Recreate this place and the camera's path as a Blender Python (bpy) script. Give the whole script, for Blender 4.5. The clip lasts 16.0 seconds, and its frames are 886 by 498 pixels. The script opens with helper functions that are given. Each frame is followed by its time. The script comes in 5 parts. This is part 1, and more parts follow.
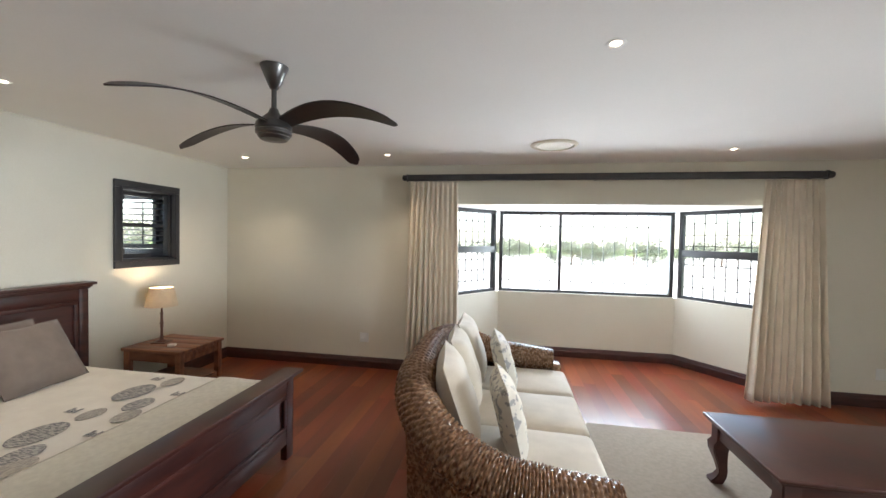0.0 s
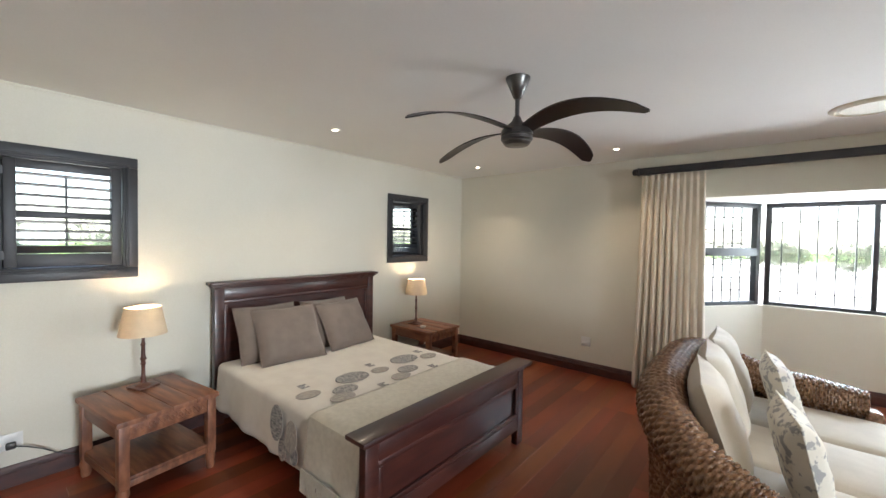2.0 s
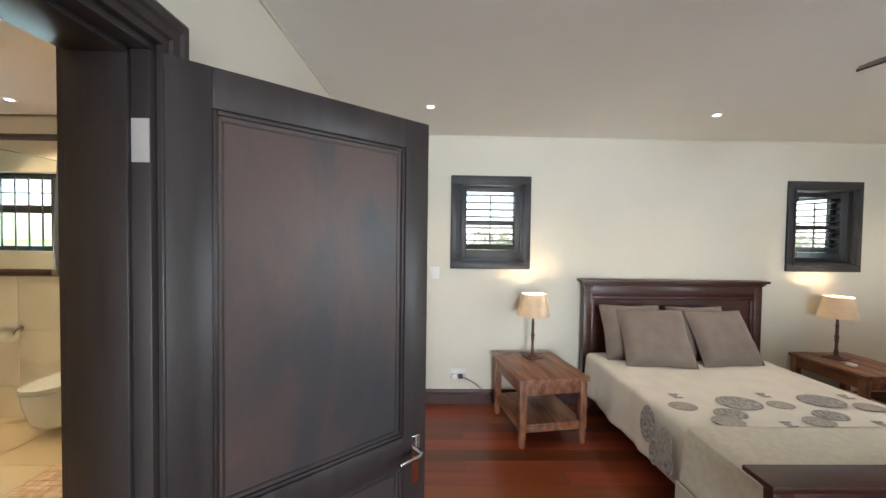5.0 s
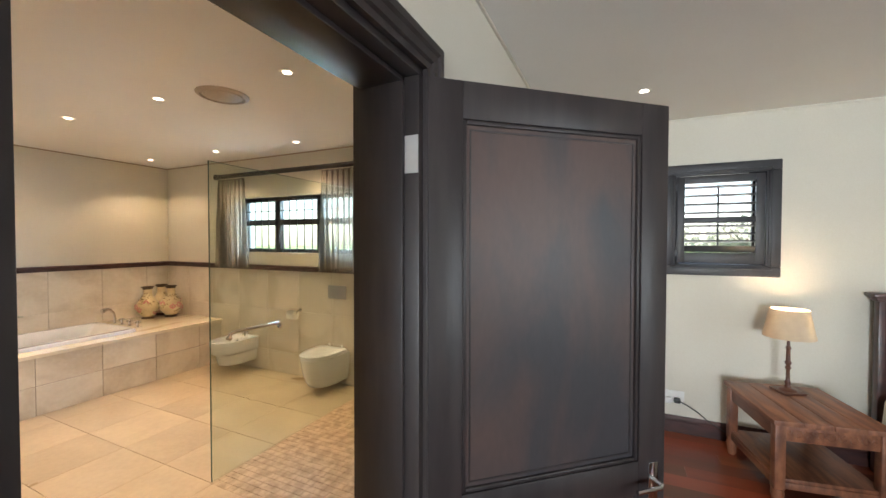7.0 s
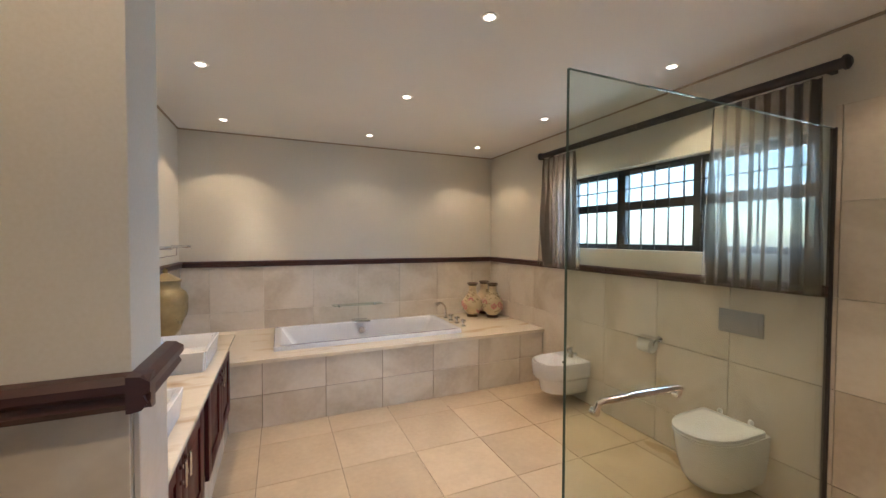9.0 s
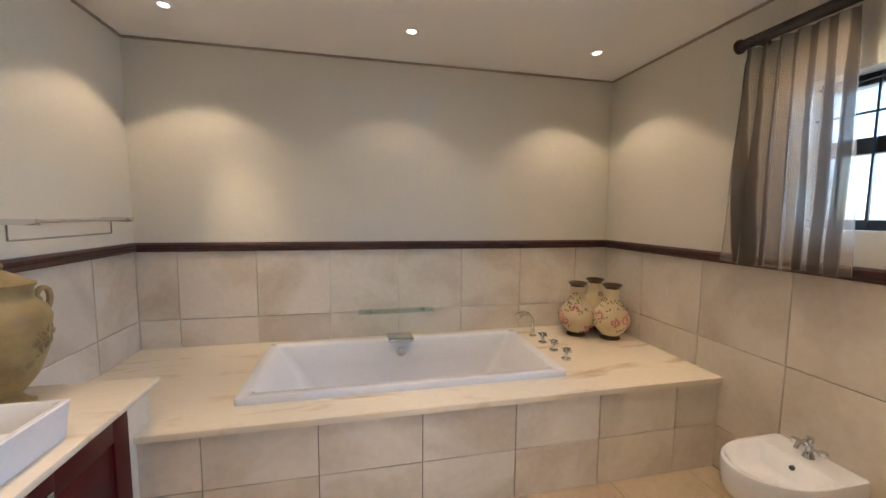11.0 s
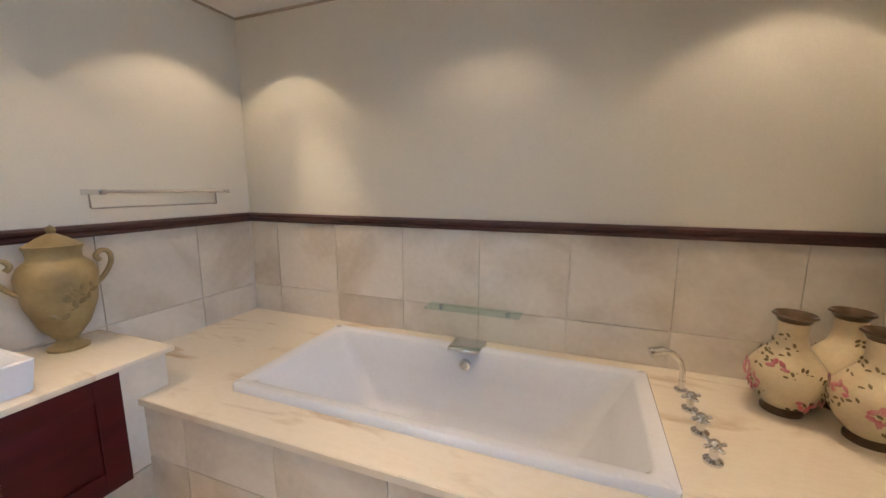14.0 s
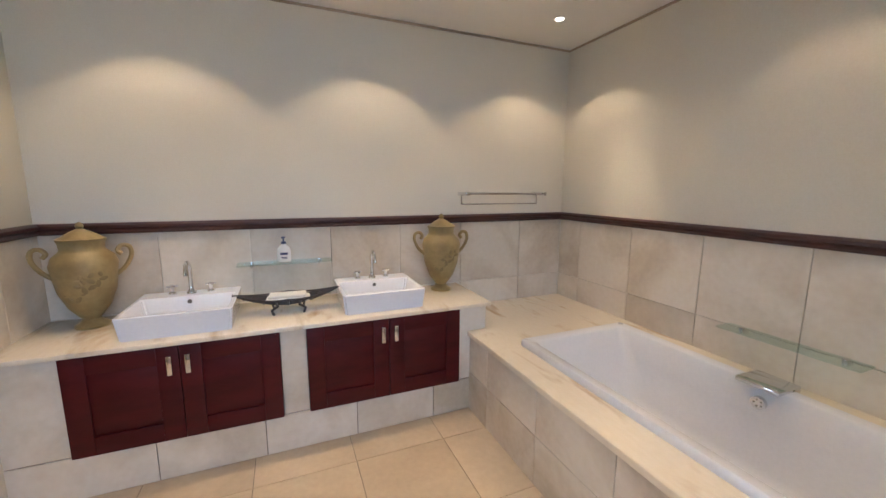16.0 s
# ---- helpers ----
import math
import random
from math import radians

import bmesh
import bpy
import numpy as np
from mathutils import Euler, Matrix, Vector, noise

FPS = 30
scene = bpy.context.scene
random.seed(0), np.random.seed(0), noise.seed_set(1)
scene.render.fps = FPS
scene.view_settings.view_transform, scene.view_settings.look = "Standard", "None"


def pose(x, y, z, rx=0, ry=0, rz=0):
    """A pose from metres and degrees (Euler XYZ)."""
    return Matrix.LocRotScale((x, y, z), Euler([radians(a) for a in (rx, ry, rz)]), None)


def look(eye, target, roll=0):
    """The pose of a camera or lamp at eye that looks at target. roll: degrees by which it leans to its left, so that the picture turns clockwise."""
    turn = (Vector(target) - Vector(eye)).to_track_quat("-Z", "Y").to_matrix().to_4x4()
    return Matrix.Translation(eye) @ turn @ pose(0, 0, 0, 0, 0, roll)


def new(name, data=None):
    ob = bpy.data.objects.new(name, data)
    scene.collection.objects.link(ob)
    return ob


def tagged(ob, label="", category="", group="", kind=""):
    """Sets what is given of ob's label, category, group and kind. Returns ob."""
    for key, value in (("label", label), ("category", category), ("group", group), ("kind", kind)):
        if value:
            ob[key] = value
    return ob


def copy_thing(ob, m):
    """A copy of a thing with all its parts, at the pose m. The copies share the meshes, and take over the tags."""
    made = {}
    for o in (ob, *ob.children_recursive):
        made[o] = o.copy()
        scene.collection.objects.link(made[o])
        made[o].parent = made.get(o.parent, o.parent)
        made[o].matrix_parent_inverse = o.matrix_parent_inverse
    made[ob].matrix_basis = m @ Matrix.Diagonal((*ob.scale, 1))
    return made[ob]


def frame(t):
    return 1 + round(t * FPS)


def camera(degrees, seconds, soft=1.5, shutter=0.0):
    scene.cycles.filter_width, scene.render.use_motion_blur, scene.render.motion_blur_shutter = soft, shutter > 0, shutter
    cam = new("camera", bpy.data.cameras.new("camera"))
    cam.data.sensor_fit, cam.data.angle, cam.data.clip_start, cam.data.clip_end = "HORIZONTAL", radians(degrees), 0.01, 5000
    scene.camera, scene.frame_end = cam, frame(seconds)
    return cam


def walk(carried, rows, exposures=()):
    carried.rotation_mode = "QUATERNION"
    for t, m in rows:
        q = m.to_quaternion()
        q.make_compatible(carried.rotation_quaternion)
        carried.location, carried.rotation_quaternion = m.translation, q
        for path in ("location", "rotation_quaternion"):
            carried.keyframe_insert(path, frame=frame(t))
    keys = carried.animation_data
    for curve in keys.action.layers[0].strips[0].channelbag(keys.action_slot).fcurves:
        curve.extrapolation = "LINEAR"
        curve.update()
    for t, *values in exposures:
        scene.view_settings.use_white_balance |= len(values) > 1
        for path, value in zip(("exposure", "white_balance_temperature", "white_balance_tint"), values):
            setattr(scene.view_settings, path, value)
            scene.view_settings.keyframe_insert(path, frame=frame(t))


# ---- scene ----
cam = camera(98.5, 16.0)
PATH = [
    (0, (0.147, 0.238, 1.636), (-0.188, 2.209, 1.583), 1.1),
    (0.5, (0.107, 0.209, 1.632), (-0.459, 2.126, 1.576), 0.9),
    (1, (0.067, 0.188, 1.62), (-0.749, 2.013, 1.565), 0.9),
    (1.5, (0.04, 0.161, 1.593), (-1.015, 1.859, 1.546), 1.0),
    (2, (0.03, 0.129, 1.595), (-1.262, 1.656, 1.543), 0.9),
    (2.5, (0.01, 0.103, 1.577), (-1.503, 1.41, 1.527), 0.9),
    (3, (0.004, 0.085, 1.573), (-1.694, 1.14, 1.522), 0.9),
    (3.5, (0.008, 0.048, 1.569), (-1.825, 0.847, 1.515), 0.8),
    (4, (0.017, 0.019, 1.571), (-1.908, 0.56, 1.514), 0.9),
    (6.5, (0.046, -0.219, 1.546), (-1.849, -0.854, 1.502), 0.2),
    (7, (0.033, -0.258, 1.545), (-1.786, -1.089, 1.503), 0.1),
    (7.5, (0.008, -0.295, 1.536), (-1.727, -1.289, 1.494), 0.1),
    (8, (-0.146, -0.481, 1.525), (-1.693, -1.749, 1.483), 0.1),
    (8.5, (-0.433, -0.922, 1.504), (-1.46, -2.637, 1.46), -0.1),
    (9, (-0.673, -1.601, 1.49), (-1.46, -3.439, 1.436), 0.2),
    (9.5, (-0.837, -2.385, 1.487), (-1.52, -4.262, 1.387), 0.3),
    (10, (-0.966, -2.7, 1.477), (-1.556, -4.606, 1.345), 0.3),
    (12.5, (-1.652, -3.764, 1.45), (-1.783, -5.741, 1.172), 0.2),
    (13, (-1.82, -3.879, 1.45), (-1.774, -5.855, 1.142), -0.2),
    (13.5, (-1.929, -3.928, 1.451), (-1.567, -5.87, 1.138), 0.1),
    (14, (-2.058, -3.908, 1.440), (-1.357, -5.755, 1.118), 0.1),
    (14.5, (-2.181, -3.876, 1.43), (-1.225, -5.603, 1.108), 0.1),
    (15, (-2.288, -3.913, 1.459), (-1.0, -5.404, 1.116), 0.4),
    (15.5, (-2.343, -3.854, 1.466), (-0.719, -4.971, 1.129), 0.5),
    (16, (-2.414, -3.806, 1.453), (-0.59, -4.563, 1.138), 0.3),
]
walk(cam, [(t, look(eye, target, roll)) for t, eye, target, roll in PATH], exposures=[(0.0, 2.5, 6450, 12), (1.5, 2.55, 6450, 12), (3.5, 2.65, 6450, 12), (7.5, 2.45, 6600, 12), (8.2, 2.4, 6300, 12), (9.0, 2.08, 5650, 12), (16.0, 2.08, 5700, 12)])

# strengths of the lights
BAY_W, EAST_FILL, BATH_W, BED_SPOT, BATH_SPOT, LAMP_W = 29.0, 125.0, 52.0, 6.2, 5.0, 1.2
BATH_BEAM, E_FACE = 11.5, 9.0

# ---- world and daylight ----
world = bpy.data.worlds.new("sky")
scene.world = world
world.use_nodes = True
wn = world.node_tree
sky = wn.nodes.new("ShaderNodeTexSky")
sky.sky_type, sky.sun_disc = "NISHITA", False
sky.sun_elevation, sky.sun_rotation = radians(58), radians(140)
wn.nodes["Background"].inputs[1].default_value = 0.15
wn.links.new(sky.outputs[0], wn.nodes["Background"].inputs[0])
sun = new("sun", bpy.data.lights.new("sun", "SUN"))
sun.data.energy, sun.data.angle, sun.data.color = 4.5, radians(0.5), (1, 0.96, 0.9)
sun.matrix_world = look((6.4, -7.7, 16), (0, 0, 0))


def window_light(x, y, z, w, h, rx, rz, power):
    la = bpy.data.lights.new("sky_light", "AREA")
    la.shape, la.size, la.size_y, la.energy, la.color = "RECTANGLE", w, h, power, (0.80, 0.90, 1.0)
    ob = new("sky_light", la)
    ob.matrix_world = pose(x, y, z, rx, 0, rz)


# the sky's light in the window openings
window_light(1.22, 6.02, 1.5, 2.2, 1.1, -90, 0, BAY_W)
# fill light at an added, unseen east window; it brightens the west wall
window_light(E_FACE + 0.16, 0.6, 1.2, 2.1, 1.7, 0, 0, EAST_FILL)
bpy.data.objects["sky_light.001"].matrix_world = look((E_FACE + 0.16, 0.6, 1.2), (0, 0.6, 1.2))
window_light(-3.50, -3.7, 1.72, 0.62, 1.35, 0, 0, 0.001)
bpy.data.objects["sky_light.002"].matrix_world = look((-4.05, -3.6, 2.15), (0, -3.6, 0.1))
bpy.data.lights["sky_light.002"].size, bpy.data.lights["sky_light.002"].size_y, bpy.data.lights["sky_light.002"].energy = 2.4, 1.0, BATH_W
bpy.data.lights["sky_light.002"].color = (0.55, 0.75, 1.0)

# ---- materials ----
MATS = {}


def mat(name, col, rough=0.6, metal=0.0, col2=None, scale=4.0, bump=0.0, bscale=60.0, stretch=(1, 1, 1), vary=0.0, coat=0.0, detail=6.0, spec=0.5, sheen=0.0, lo=0.35, hi=0.65, dist=0.0, hue=0.0):
    """A surface with two-scale colour variation, fine relief and uneven gloss."""
    m = bpy.data.materials.new(name)
    m.use_nodes = True
    nt = m.node_tree
    b = nt.nodes["Principled BSDF"]
    N, L = nt.nodes.new, nt.links.new
    b.inputs["Roughness"].default_value, b.inputs["Metallic"].default_value = rough, metal
    b.inputs["Specular IOR Level"].default_value = spec
    b.inputs["Coat Weight"].default_value, b.inputs["Coat Roughness"].default_value = coat, 0.12
    b.inputs["Sheen Weight"].default_value = sheen
    tc, mp = N("ShaderNodeTexCoord"), N("ShaderNodeMapping")
    mp.inputs["Scale"].default_value = stretch
    L(tc.outputs["Object"], mp.inputs["Vector"])
    vec = mp.outputs[0]
    info = N("ShaderNodeObjectInfo")
    if vary:
        add = N("ShaderNodeVectorMath")
        add.operation = "MULTIPLY_ADD"
        add.inputs[1].default_value = (1, 1, 1)
        comb = N("ShaderNodeCombineXYZ")
        mul = N("ShaderNodeMath")
        mul.operation = "MULTIPLY"
        mul.inputs[1].default_value = 37.0
        L(info.outputs["Random"], mul.inputs[0])
        for i in range(3):
            L(mul.outputs[0], comb.inputs[i])
        L(vec, add.inputs[0])
        L(comb.outputs[0], add.inputs[2])
        vec = add.outputs[0]
    n1, n2 = N("ShaderNodeTexNoise"), N("ShaderNodeTexNoise")
    n1.inputs["Scale"].default_value, n1.inputs["Detail"].default_value, n1.inputs["Distortion"].default_value = scale, detail, dist
    n2.inputs["Scale"].default_value, n2.inputs["Detail"].default_value = bscale, 4
    L(vec, n1.inputs["Vector"]), L(vec, n2.inputs["Vector"])
    ramp = N("ShaderNodeValToRGB")
    c2 = col2 or tuple(c * 0.92 for c in col)
    ramp.color_ramp.elements[0].position, ramp.color_ramp.elements[1].position = lo, hi
    ramp.color_ramp.elements[0].color, ramp.color_ramp.elements[1].color = (*c2, 1), (*col, 1)
    L(n1.outputs["Fac"], ramp.inputs[0])
    out = ramp.outputs[0]
    fine = N("ShaderNodeMix")
    fine.data_type, fine.blend_type = "RGBA", "OVERLAY"
    fine.inputs["Factor"].default_value = 0.12
    L(out, fine.inputs["A"]), L(n2.outputs["Fac"], fine.inputs["B"])
    out = fine.outputs["Result"]
    if vary:
        hsv, mr = N("ShaderNodeHueSaturation"), N("ShaderNodeMapRange")
        mr.inputs["To Min"].default_value, mr.inputs["To Max"].default_value = 1 - vary, 1 + vary
        L(info.outputs["Random"], mr.inputs["Value"]), L(mr.outputs[0], hsv.inputs["Value"]), L(out, hsv.inputs["Color"])
        if hue:
            wn_, hr = N("ShaderNodeTexWhiteNoise"), N("ShaderNodeMapRange")
            wn_.noise_dimensions = "1D"
            hr.inputs["To Min"].default_value, hr.inputs["To Max"].default_value = 0.5 - hue * 0.1, 0.5 + hue
            L(info.outputs["Random"], wn_.inputs["W"]), L(wn_.outputs["Value"], hr.inputs["Value"]), L(hr.outputs[0], hsv.inputs["Hue"])
        out = hsv.outputs[0]
    L(out, b.inputs["Base Color"])
    rr = N("ShaderNodeMapRange")
    rr.inputs["To Min"].default_value, rr.inputs["To Max"].default_value = max(rough - 0.06, 0.02), min(rough + 0.06, 1)
    L(n1.outputs["Fac"], rr.inputs["Value"]), L(rr.outputs[0], b.inputs["Roughness"])
    if bump:
        bp = N("ShaderNodeBump")
        bp.inputs["Strength"].default_value, bp.inputs["Distance"].default_value = bump, 0.002
        L(n2.outputs["Fac"], bp.inputs["Height"]), L(bp.outputs[0], b.inputs["Normal"])
    MATS[name] = m
    return m


def glow(name, col, strength):
    m = bpy.data.materials.new(name)
    m.use_nodes = True
    b = m.node_tree.nodes["Principled BSDF"]
    b.inputs["Base Color"].default_value = (*col, 1)
    b.inputs["Emission Color"].default_value, b.inputs["Emission Strength"].default_value = (*col, 1), strength
    return m


def glass(name, col, rough=0.0):
    m = bpy.data.materials.new(name)
    m.use_nodes = True
    nt = m.node_tree
    tr, gl, mx, lw, pw_, ma = (nt.nodes.new("ShaderNode" + k) for k in ("BsdfTransparent", "BsdfGlossy", "MixShader", "LayerWeight", "Math", "Math"))
    tr.inputs[0].default_value, gl.inputs["Roughness"].default_value = (*col, 1), rough
    pw_.operation, ma.operation = "POWER", "MULTIPLY_ADD"
    pw_.inputs[1].default_value, ma.inputs[1].default_value, ma.inputs[2].default_value = 5.0, 0.9, 0.035
    nt.links.new(lw.outputs["Facing"], pw_.inputs[0]), nt.links.new(pw_.outputs[0], ma.inputs[0])
    nt.links.new(ma.outputs[0], mx.inputs[0]), nt.links.new(tr.outputs[0], mx.inputs[1]), nt.links.new(gl.outputs[0], mx.inputs[2])
    nt.links.new(mx.outputs[0], nt.nodes["Material Output"].inputs[0])
    return m


def sheer(name, col, see, stripes=0.0):
    """Thin cloth through which light and shapes come."""
    m = mat(name, col, 0.9, col2=tuple(c * 0.6 for c in col), scale=7, stretch=(1, 1, 0.08), bump=0.3, bscale=300)
    nt = m.node_tree
    tr, tl, mx, mx2 = (nt.nodes.new("ShaderNode" + k) for k in ("BsdfTransparent", "BsdfTranslucent", "MixShader", "MixShader"))
    tl.inputs[0].default_value = (*col, 1)
    mx.inputs[0].default_value, mx2.inputs[0].default_value = 0.3, see
    L = nt.links.new
    if stripes:
        tc, wv, mr = (nt.nodes.new("ShaderNode" + k) for k in ("TexCoord", "TexWave", "MapRange"))
        wv.bands_direction = "Y"
        wv.inputs["Scale"].default_value, wv.inputs["Distortion"].default_value = stripes, 0.4
        mr.inputs["From Min"].default_value, mr.inputs["From Max"].default_value = 0.4, 0.6
        mr.inputs["To Min"].default_value, mr.inputs["To Max"].default_value = see - 0.2, see + 0.22
        L(tc.outputs["Object"], wv.inputs["Vector"]), L(wv.outputs["Fac"], mr.inputs["Value"]), L(mr.outputs[0], mx2.inputs[0])
        two = nt.nodes.new("ShaderNodeValToRGB")
        two.color_ramp.elements[0].position, two.color_ramp.elements[1].position = 0.42, 0.58
        two.color_ramp.elements[0].color, two.color_ramp.elements[1].color = (*(c * 0.42 for c in col), 1), (*(min(c * 1.55, 0.8) for c in col), 1)
        L(wv.outputs["Fac"], two.inputs[0]), L(two.outputs[0], nt.nodes["Principled BSDF"].inputs["Base Color"]), L(two.outputs[0], tl.inputs[0])
    L(nt.nodes["Principled BSDF"].outputs[0], mx.inputs[1]), L(tl.outputs[0], mx.inputs[2])
    L(mx.outputs[0], mx2.inputs[1]), L(tr.outputs[0], mx2.inputs[2])
    L(mx2.outputs[0], nt.nodes["Material Output"].inputs[0])
    return m


PAINT = mat("cream_paint", (0.68, 0.65, 0.56), 0.75, col2=(0.65, 0.62, 0.53), scale=1.2, bump=0.12, bscale=140)
CEIL = mat("ceiling_paint", (0.80, 0.79, 0.76), 0.85, col2=(0.77, 0.76, 0.73), scale=1.0, bump=0.05, bscale=120)
PLANK = mat("jatoba_floor", (0.215, 0.040, 0.017), 0.30, col2=(0.145, 0.024, 0.011), scale=2.0, bump=0.05, bscale=45, stretch=(3, 0.4, 1), vary=0.38, coat=0.12, spec=0.4, hue=0.016)
MAHOG = mat("mahogany", (0.066, 0.017, 0.011), 0.38, col2=(0.034, 0.009, 0.007), scale=4, bump=0.08, bscale=40, stretch=(1, 1, 5), coat=0.25)
REDMAH = mat("red_mahogany", (0.068, 0.0055, 0.0075), 0.42, col2=(0.044, 0.0040, 0.0055), scale=4, bump=0.08, bscale=40, stretch=(1, 1, 4), coat=0.04, spec=0.22)
DARK = mat("dark_stained_wood", (0.040, 0.032, 0.031), 0.42, col2=(0.025, 0.020, 0.020), scale=3, bump=0.10, bscale=30, stretch=(6, 6, 0.6), spec=0.5)
PANELW = mat("door_panel_wood", (0.090, 0.056, 0.047), 0.42, col2=(0.043, 0.040, 0.043), scale=1.7, bump=0.10, bscale=30, stretch=(2.2, 2.2, 0.9), spec=0.45, lo=0.38, hi=0.62, dist=0.5)
RAILW = mat("dado_wood", (0.062, 0.018, 0.014), 0.40, col2=(0.035, 0.011, 0.010), scale=4, bump=0.1, bscale=40, stretch=(2, 2, 6), coat=0.2)
CHARC = mat("charcoal_wood", (0.040, 0.040, 0.044), 0.45, col2=(0.028, 0.028, 0.031), scale=5, bump=0.1, bscale=50)
RUSTIC = mat("rustic_wood", (0.31, 0.125, 0.062), 0.45, col2=(0.13, 0.048, 0.026), scale=3.2, bump=0.25, bscale=40, stretch=(1.0, 7, 2.5), coat=0.12)
STONE = mat("travertine_tile", (0.67, 0.61, 0.52), 0.24, col2=(0.51, 0.44, 0.345), scale=1.7, bump=0.05, bscale=30, vary=0.06, coat=0.12, detail=8, lo=0.32, hi=0.58, dist=0.9, hue=0.006)
FLOORT = mat("travertine_floor", (0.58, 0.47, 0.325), 0.30, col2=(0.46, 0.36, 0.24), scale=1.6, bump=0.05, bscale=30, vary=0.05, coat=0.2, lo=0.28, hi=0.66, dist=0.8)
GROUT = mat("grout", (0.12, 0.095, 0.07), 0.9, scale=20, bump=0.2, bscale=200)
MARBLE = mat("cream_marble", (0.72, 0.645, 0.51), 0.10, col2=(0.46, 0.33, 0.20), scale=2.1, bscale=20, stretch=(1.0, 3.2, 2), coat=0.3, detail=9, lo=0.26, hi=0.44, dist=0.6)
CERAM = mat("white_ceramic", (0.70, 0.71, 0.74), 0.08, col2=(0.68, 0.69, 0.72), scale=2, coat=0.4)
CHROME = mat("chrome", (0.75, 0.75, 0.76), 0.10, 1.0, scale=3)
STEEL = mat("dark_steel", (0.13, 0.125, 0.12), 0.30, 0.9, scale=6)
BLADE = mat("fan_blade_wood", (0.028, 0.018, 0.015), 0.4, col2=(0.017, 0.011, 0.01), scale=4, bump=0.1, bscale=40)
CURT = mat("oatmeal_curtain", (0.72, 0.645, 0.53), 0.9, col2=(0.66, 0.59, 0.48), scale=6, bump=0.35, bscale=350, sheen=0.2)
SHEER = sheer("striped_sheer", (0.40, 0.35, 0.30), 0.46, 4.4)
COVER = mat("ivory_bedcover", (0.80, 0.765, 0.70), 0.85, col2=(0.74, 0.70, 0.64), scale=8, bump=0.35, bscale=240, sheen=0.2)
THROW = mat("cream_throw", (0.66, 0.62, 0.52), 0.9, col2=(0.58, 0.54, 0.45), scale=30, bump=0.5, bscale=320, sheen=0.3)
PRINT = mat("grey_print", (0.50, 0.48, 0.45), 0.85, col2=(0.15, 0.15, 0.17), scale=26, bscale=200, stretch=(1, 6, 1), lo=0.42, hi=0.56)
PRINT2 = mat("grey_print_pale", (0.52, 0.48, 0.43), 0.85, col2=(0.27, 0.25, 0.24), scale=34, bscale=200, stretch=(5, 1, 1), lo=0.42, hi=0.56)
TAUPE = mat("taupe_linen", (0.205, 0.160, 0.130), 0.9, col2=(0.17, 0.132, 0.107), scale=9, bump=0.4, bscale=380, sheen=0.2)
IVORY = mat("ivory_cushion", (0.54, 0.48, 0.39), 0.85, col2=(0.47, 0.415, 0.335), scale=7, bump=0.3, bscale=320, sheen=0.2)
FLORAL = mat("printed_cushion", (0.62, 0.58, 0.50), 0.85, col2=(0.30, 0.29, 0.28), scale=24, bump=0.3, bscale=320, detail=3, lo=0.40, hi=0.45)
WICKER = mat("wicker", (0.29, 0.155, 0.078), 0.27, col2=(0.12, 0.06, 0.03), scale=40, bump=0.3, bscale=160, coat=0.35)
RUG = mat("beige_rug", (0.31, 0.26, 0.205), 0.95, col2=(0.265, 0.22, 0.172), scale=40, bump=0.9, bscale=260)
PLASTIC = mat("white_plastic", (0.78, 0.78, 0.76), 0.35, scale=3)
BLACKP = mat("black_plastic", (0.02, 0.02, 0.02), 0.4, scale=3)
URN = mat("ochre_urn", (0.33, 0.25, 0.11), 0.5, col2=(0.22, 0.155, 0.06), scale=8, bump=0.3, bscale=50)
VASE = mat("crackle_vase", (0.68, 0.57, 0.36), 0.3, col2=(0.58, 0.47, 0.28), scale=8, bscale=80, coat=0.3)
BRONZE = mat("vase_bronze", (0.10, 0.065, 0.035), 0.35, 0.4, scale=10)
PINK = mat("painted_rose", (0.52, 0.13, 0.15), 0.35, col2=(0.62, 0.30, 0.28), scale=60)
LEAFP = mat("painted_leaf", (0.21, 0.155, 0.065), 0.4, scale=40)
SHADE = mat("linen_shade", (0.64, 0.53, 0.39), 0.9, col2=(0.58, 0.47, 0.34), scale=20, bump=0.3, bscale=300)
LAMPW = mat("lamp_turned_wood", (0.10, 0.035, 0.02), 0.4, scale=10, coat=0.2)
LAWN = mat("lawn", (0.16, 0.24, 0.06), 0.9, col2=(0.10, 0.17, 0.04), scale=2, bump=0.5, bscale=40)
PAVE = mat("pale_paving", (0.60, 0.57, 0.51), 0.85, col2=(0.50, 0.47, 0.42), scale=1.5, bump=0.3, bscale=40)
LEAF = sheer("foliage", (0.12, 0.14, 0.09), 0.45)
BARK = mat("bark", (0.10, 0.07, 0.05), 0.9, scale=9, bump=0.6, bscale=20)
PLASTER = mat("outside_plaster", (0.55, 0.5, 0.42), 0.85, scale=2, bump=0.2, bscale=80)
PANE = glass("window_glass", (0.96, 0.98, 0.97))
SCREEN = glass("shower_glass", (0.90, 0.95, 0.92))
SHELFG = glass("shelf_glass", (0.86, 0.94, 0.91))
BULB = glow("bulb", (1.0, 0.86, 0.66), 4.0)
nt_s = SHADE.node_tree
tl_s, mx_s = nt_s.nodes.new("ShaderNodeBsdfTranslucent"), nt_s.nodes.new("ShaderNodeMixShader")
tl_s.inputs[0].default_value, mx_s.inputs[0].default_value = (0.66, 0.60, 0.50, 1), 0.16
nt_s.links.new(nt_s.nodes["Principled BSDF"].outputs[0], mx_s.inputs[1])
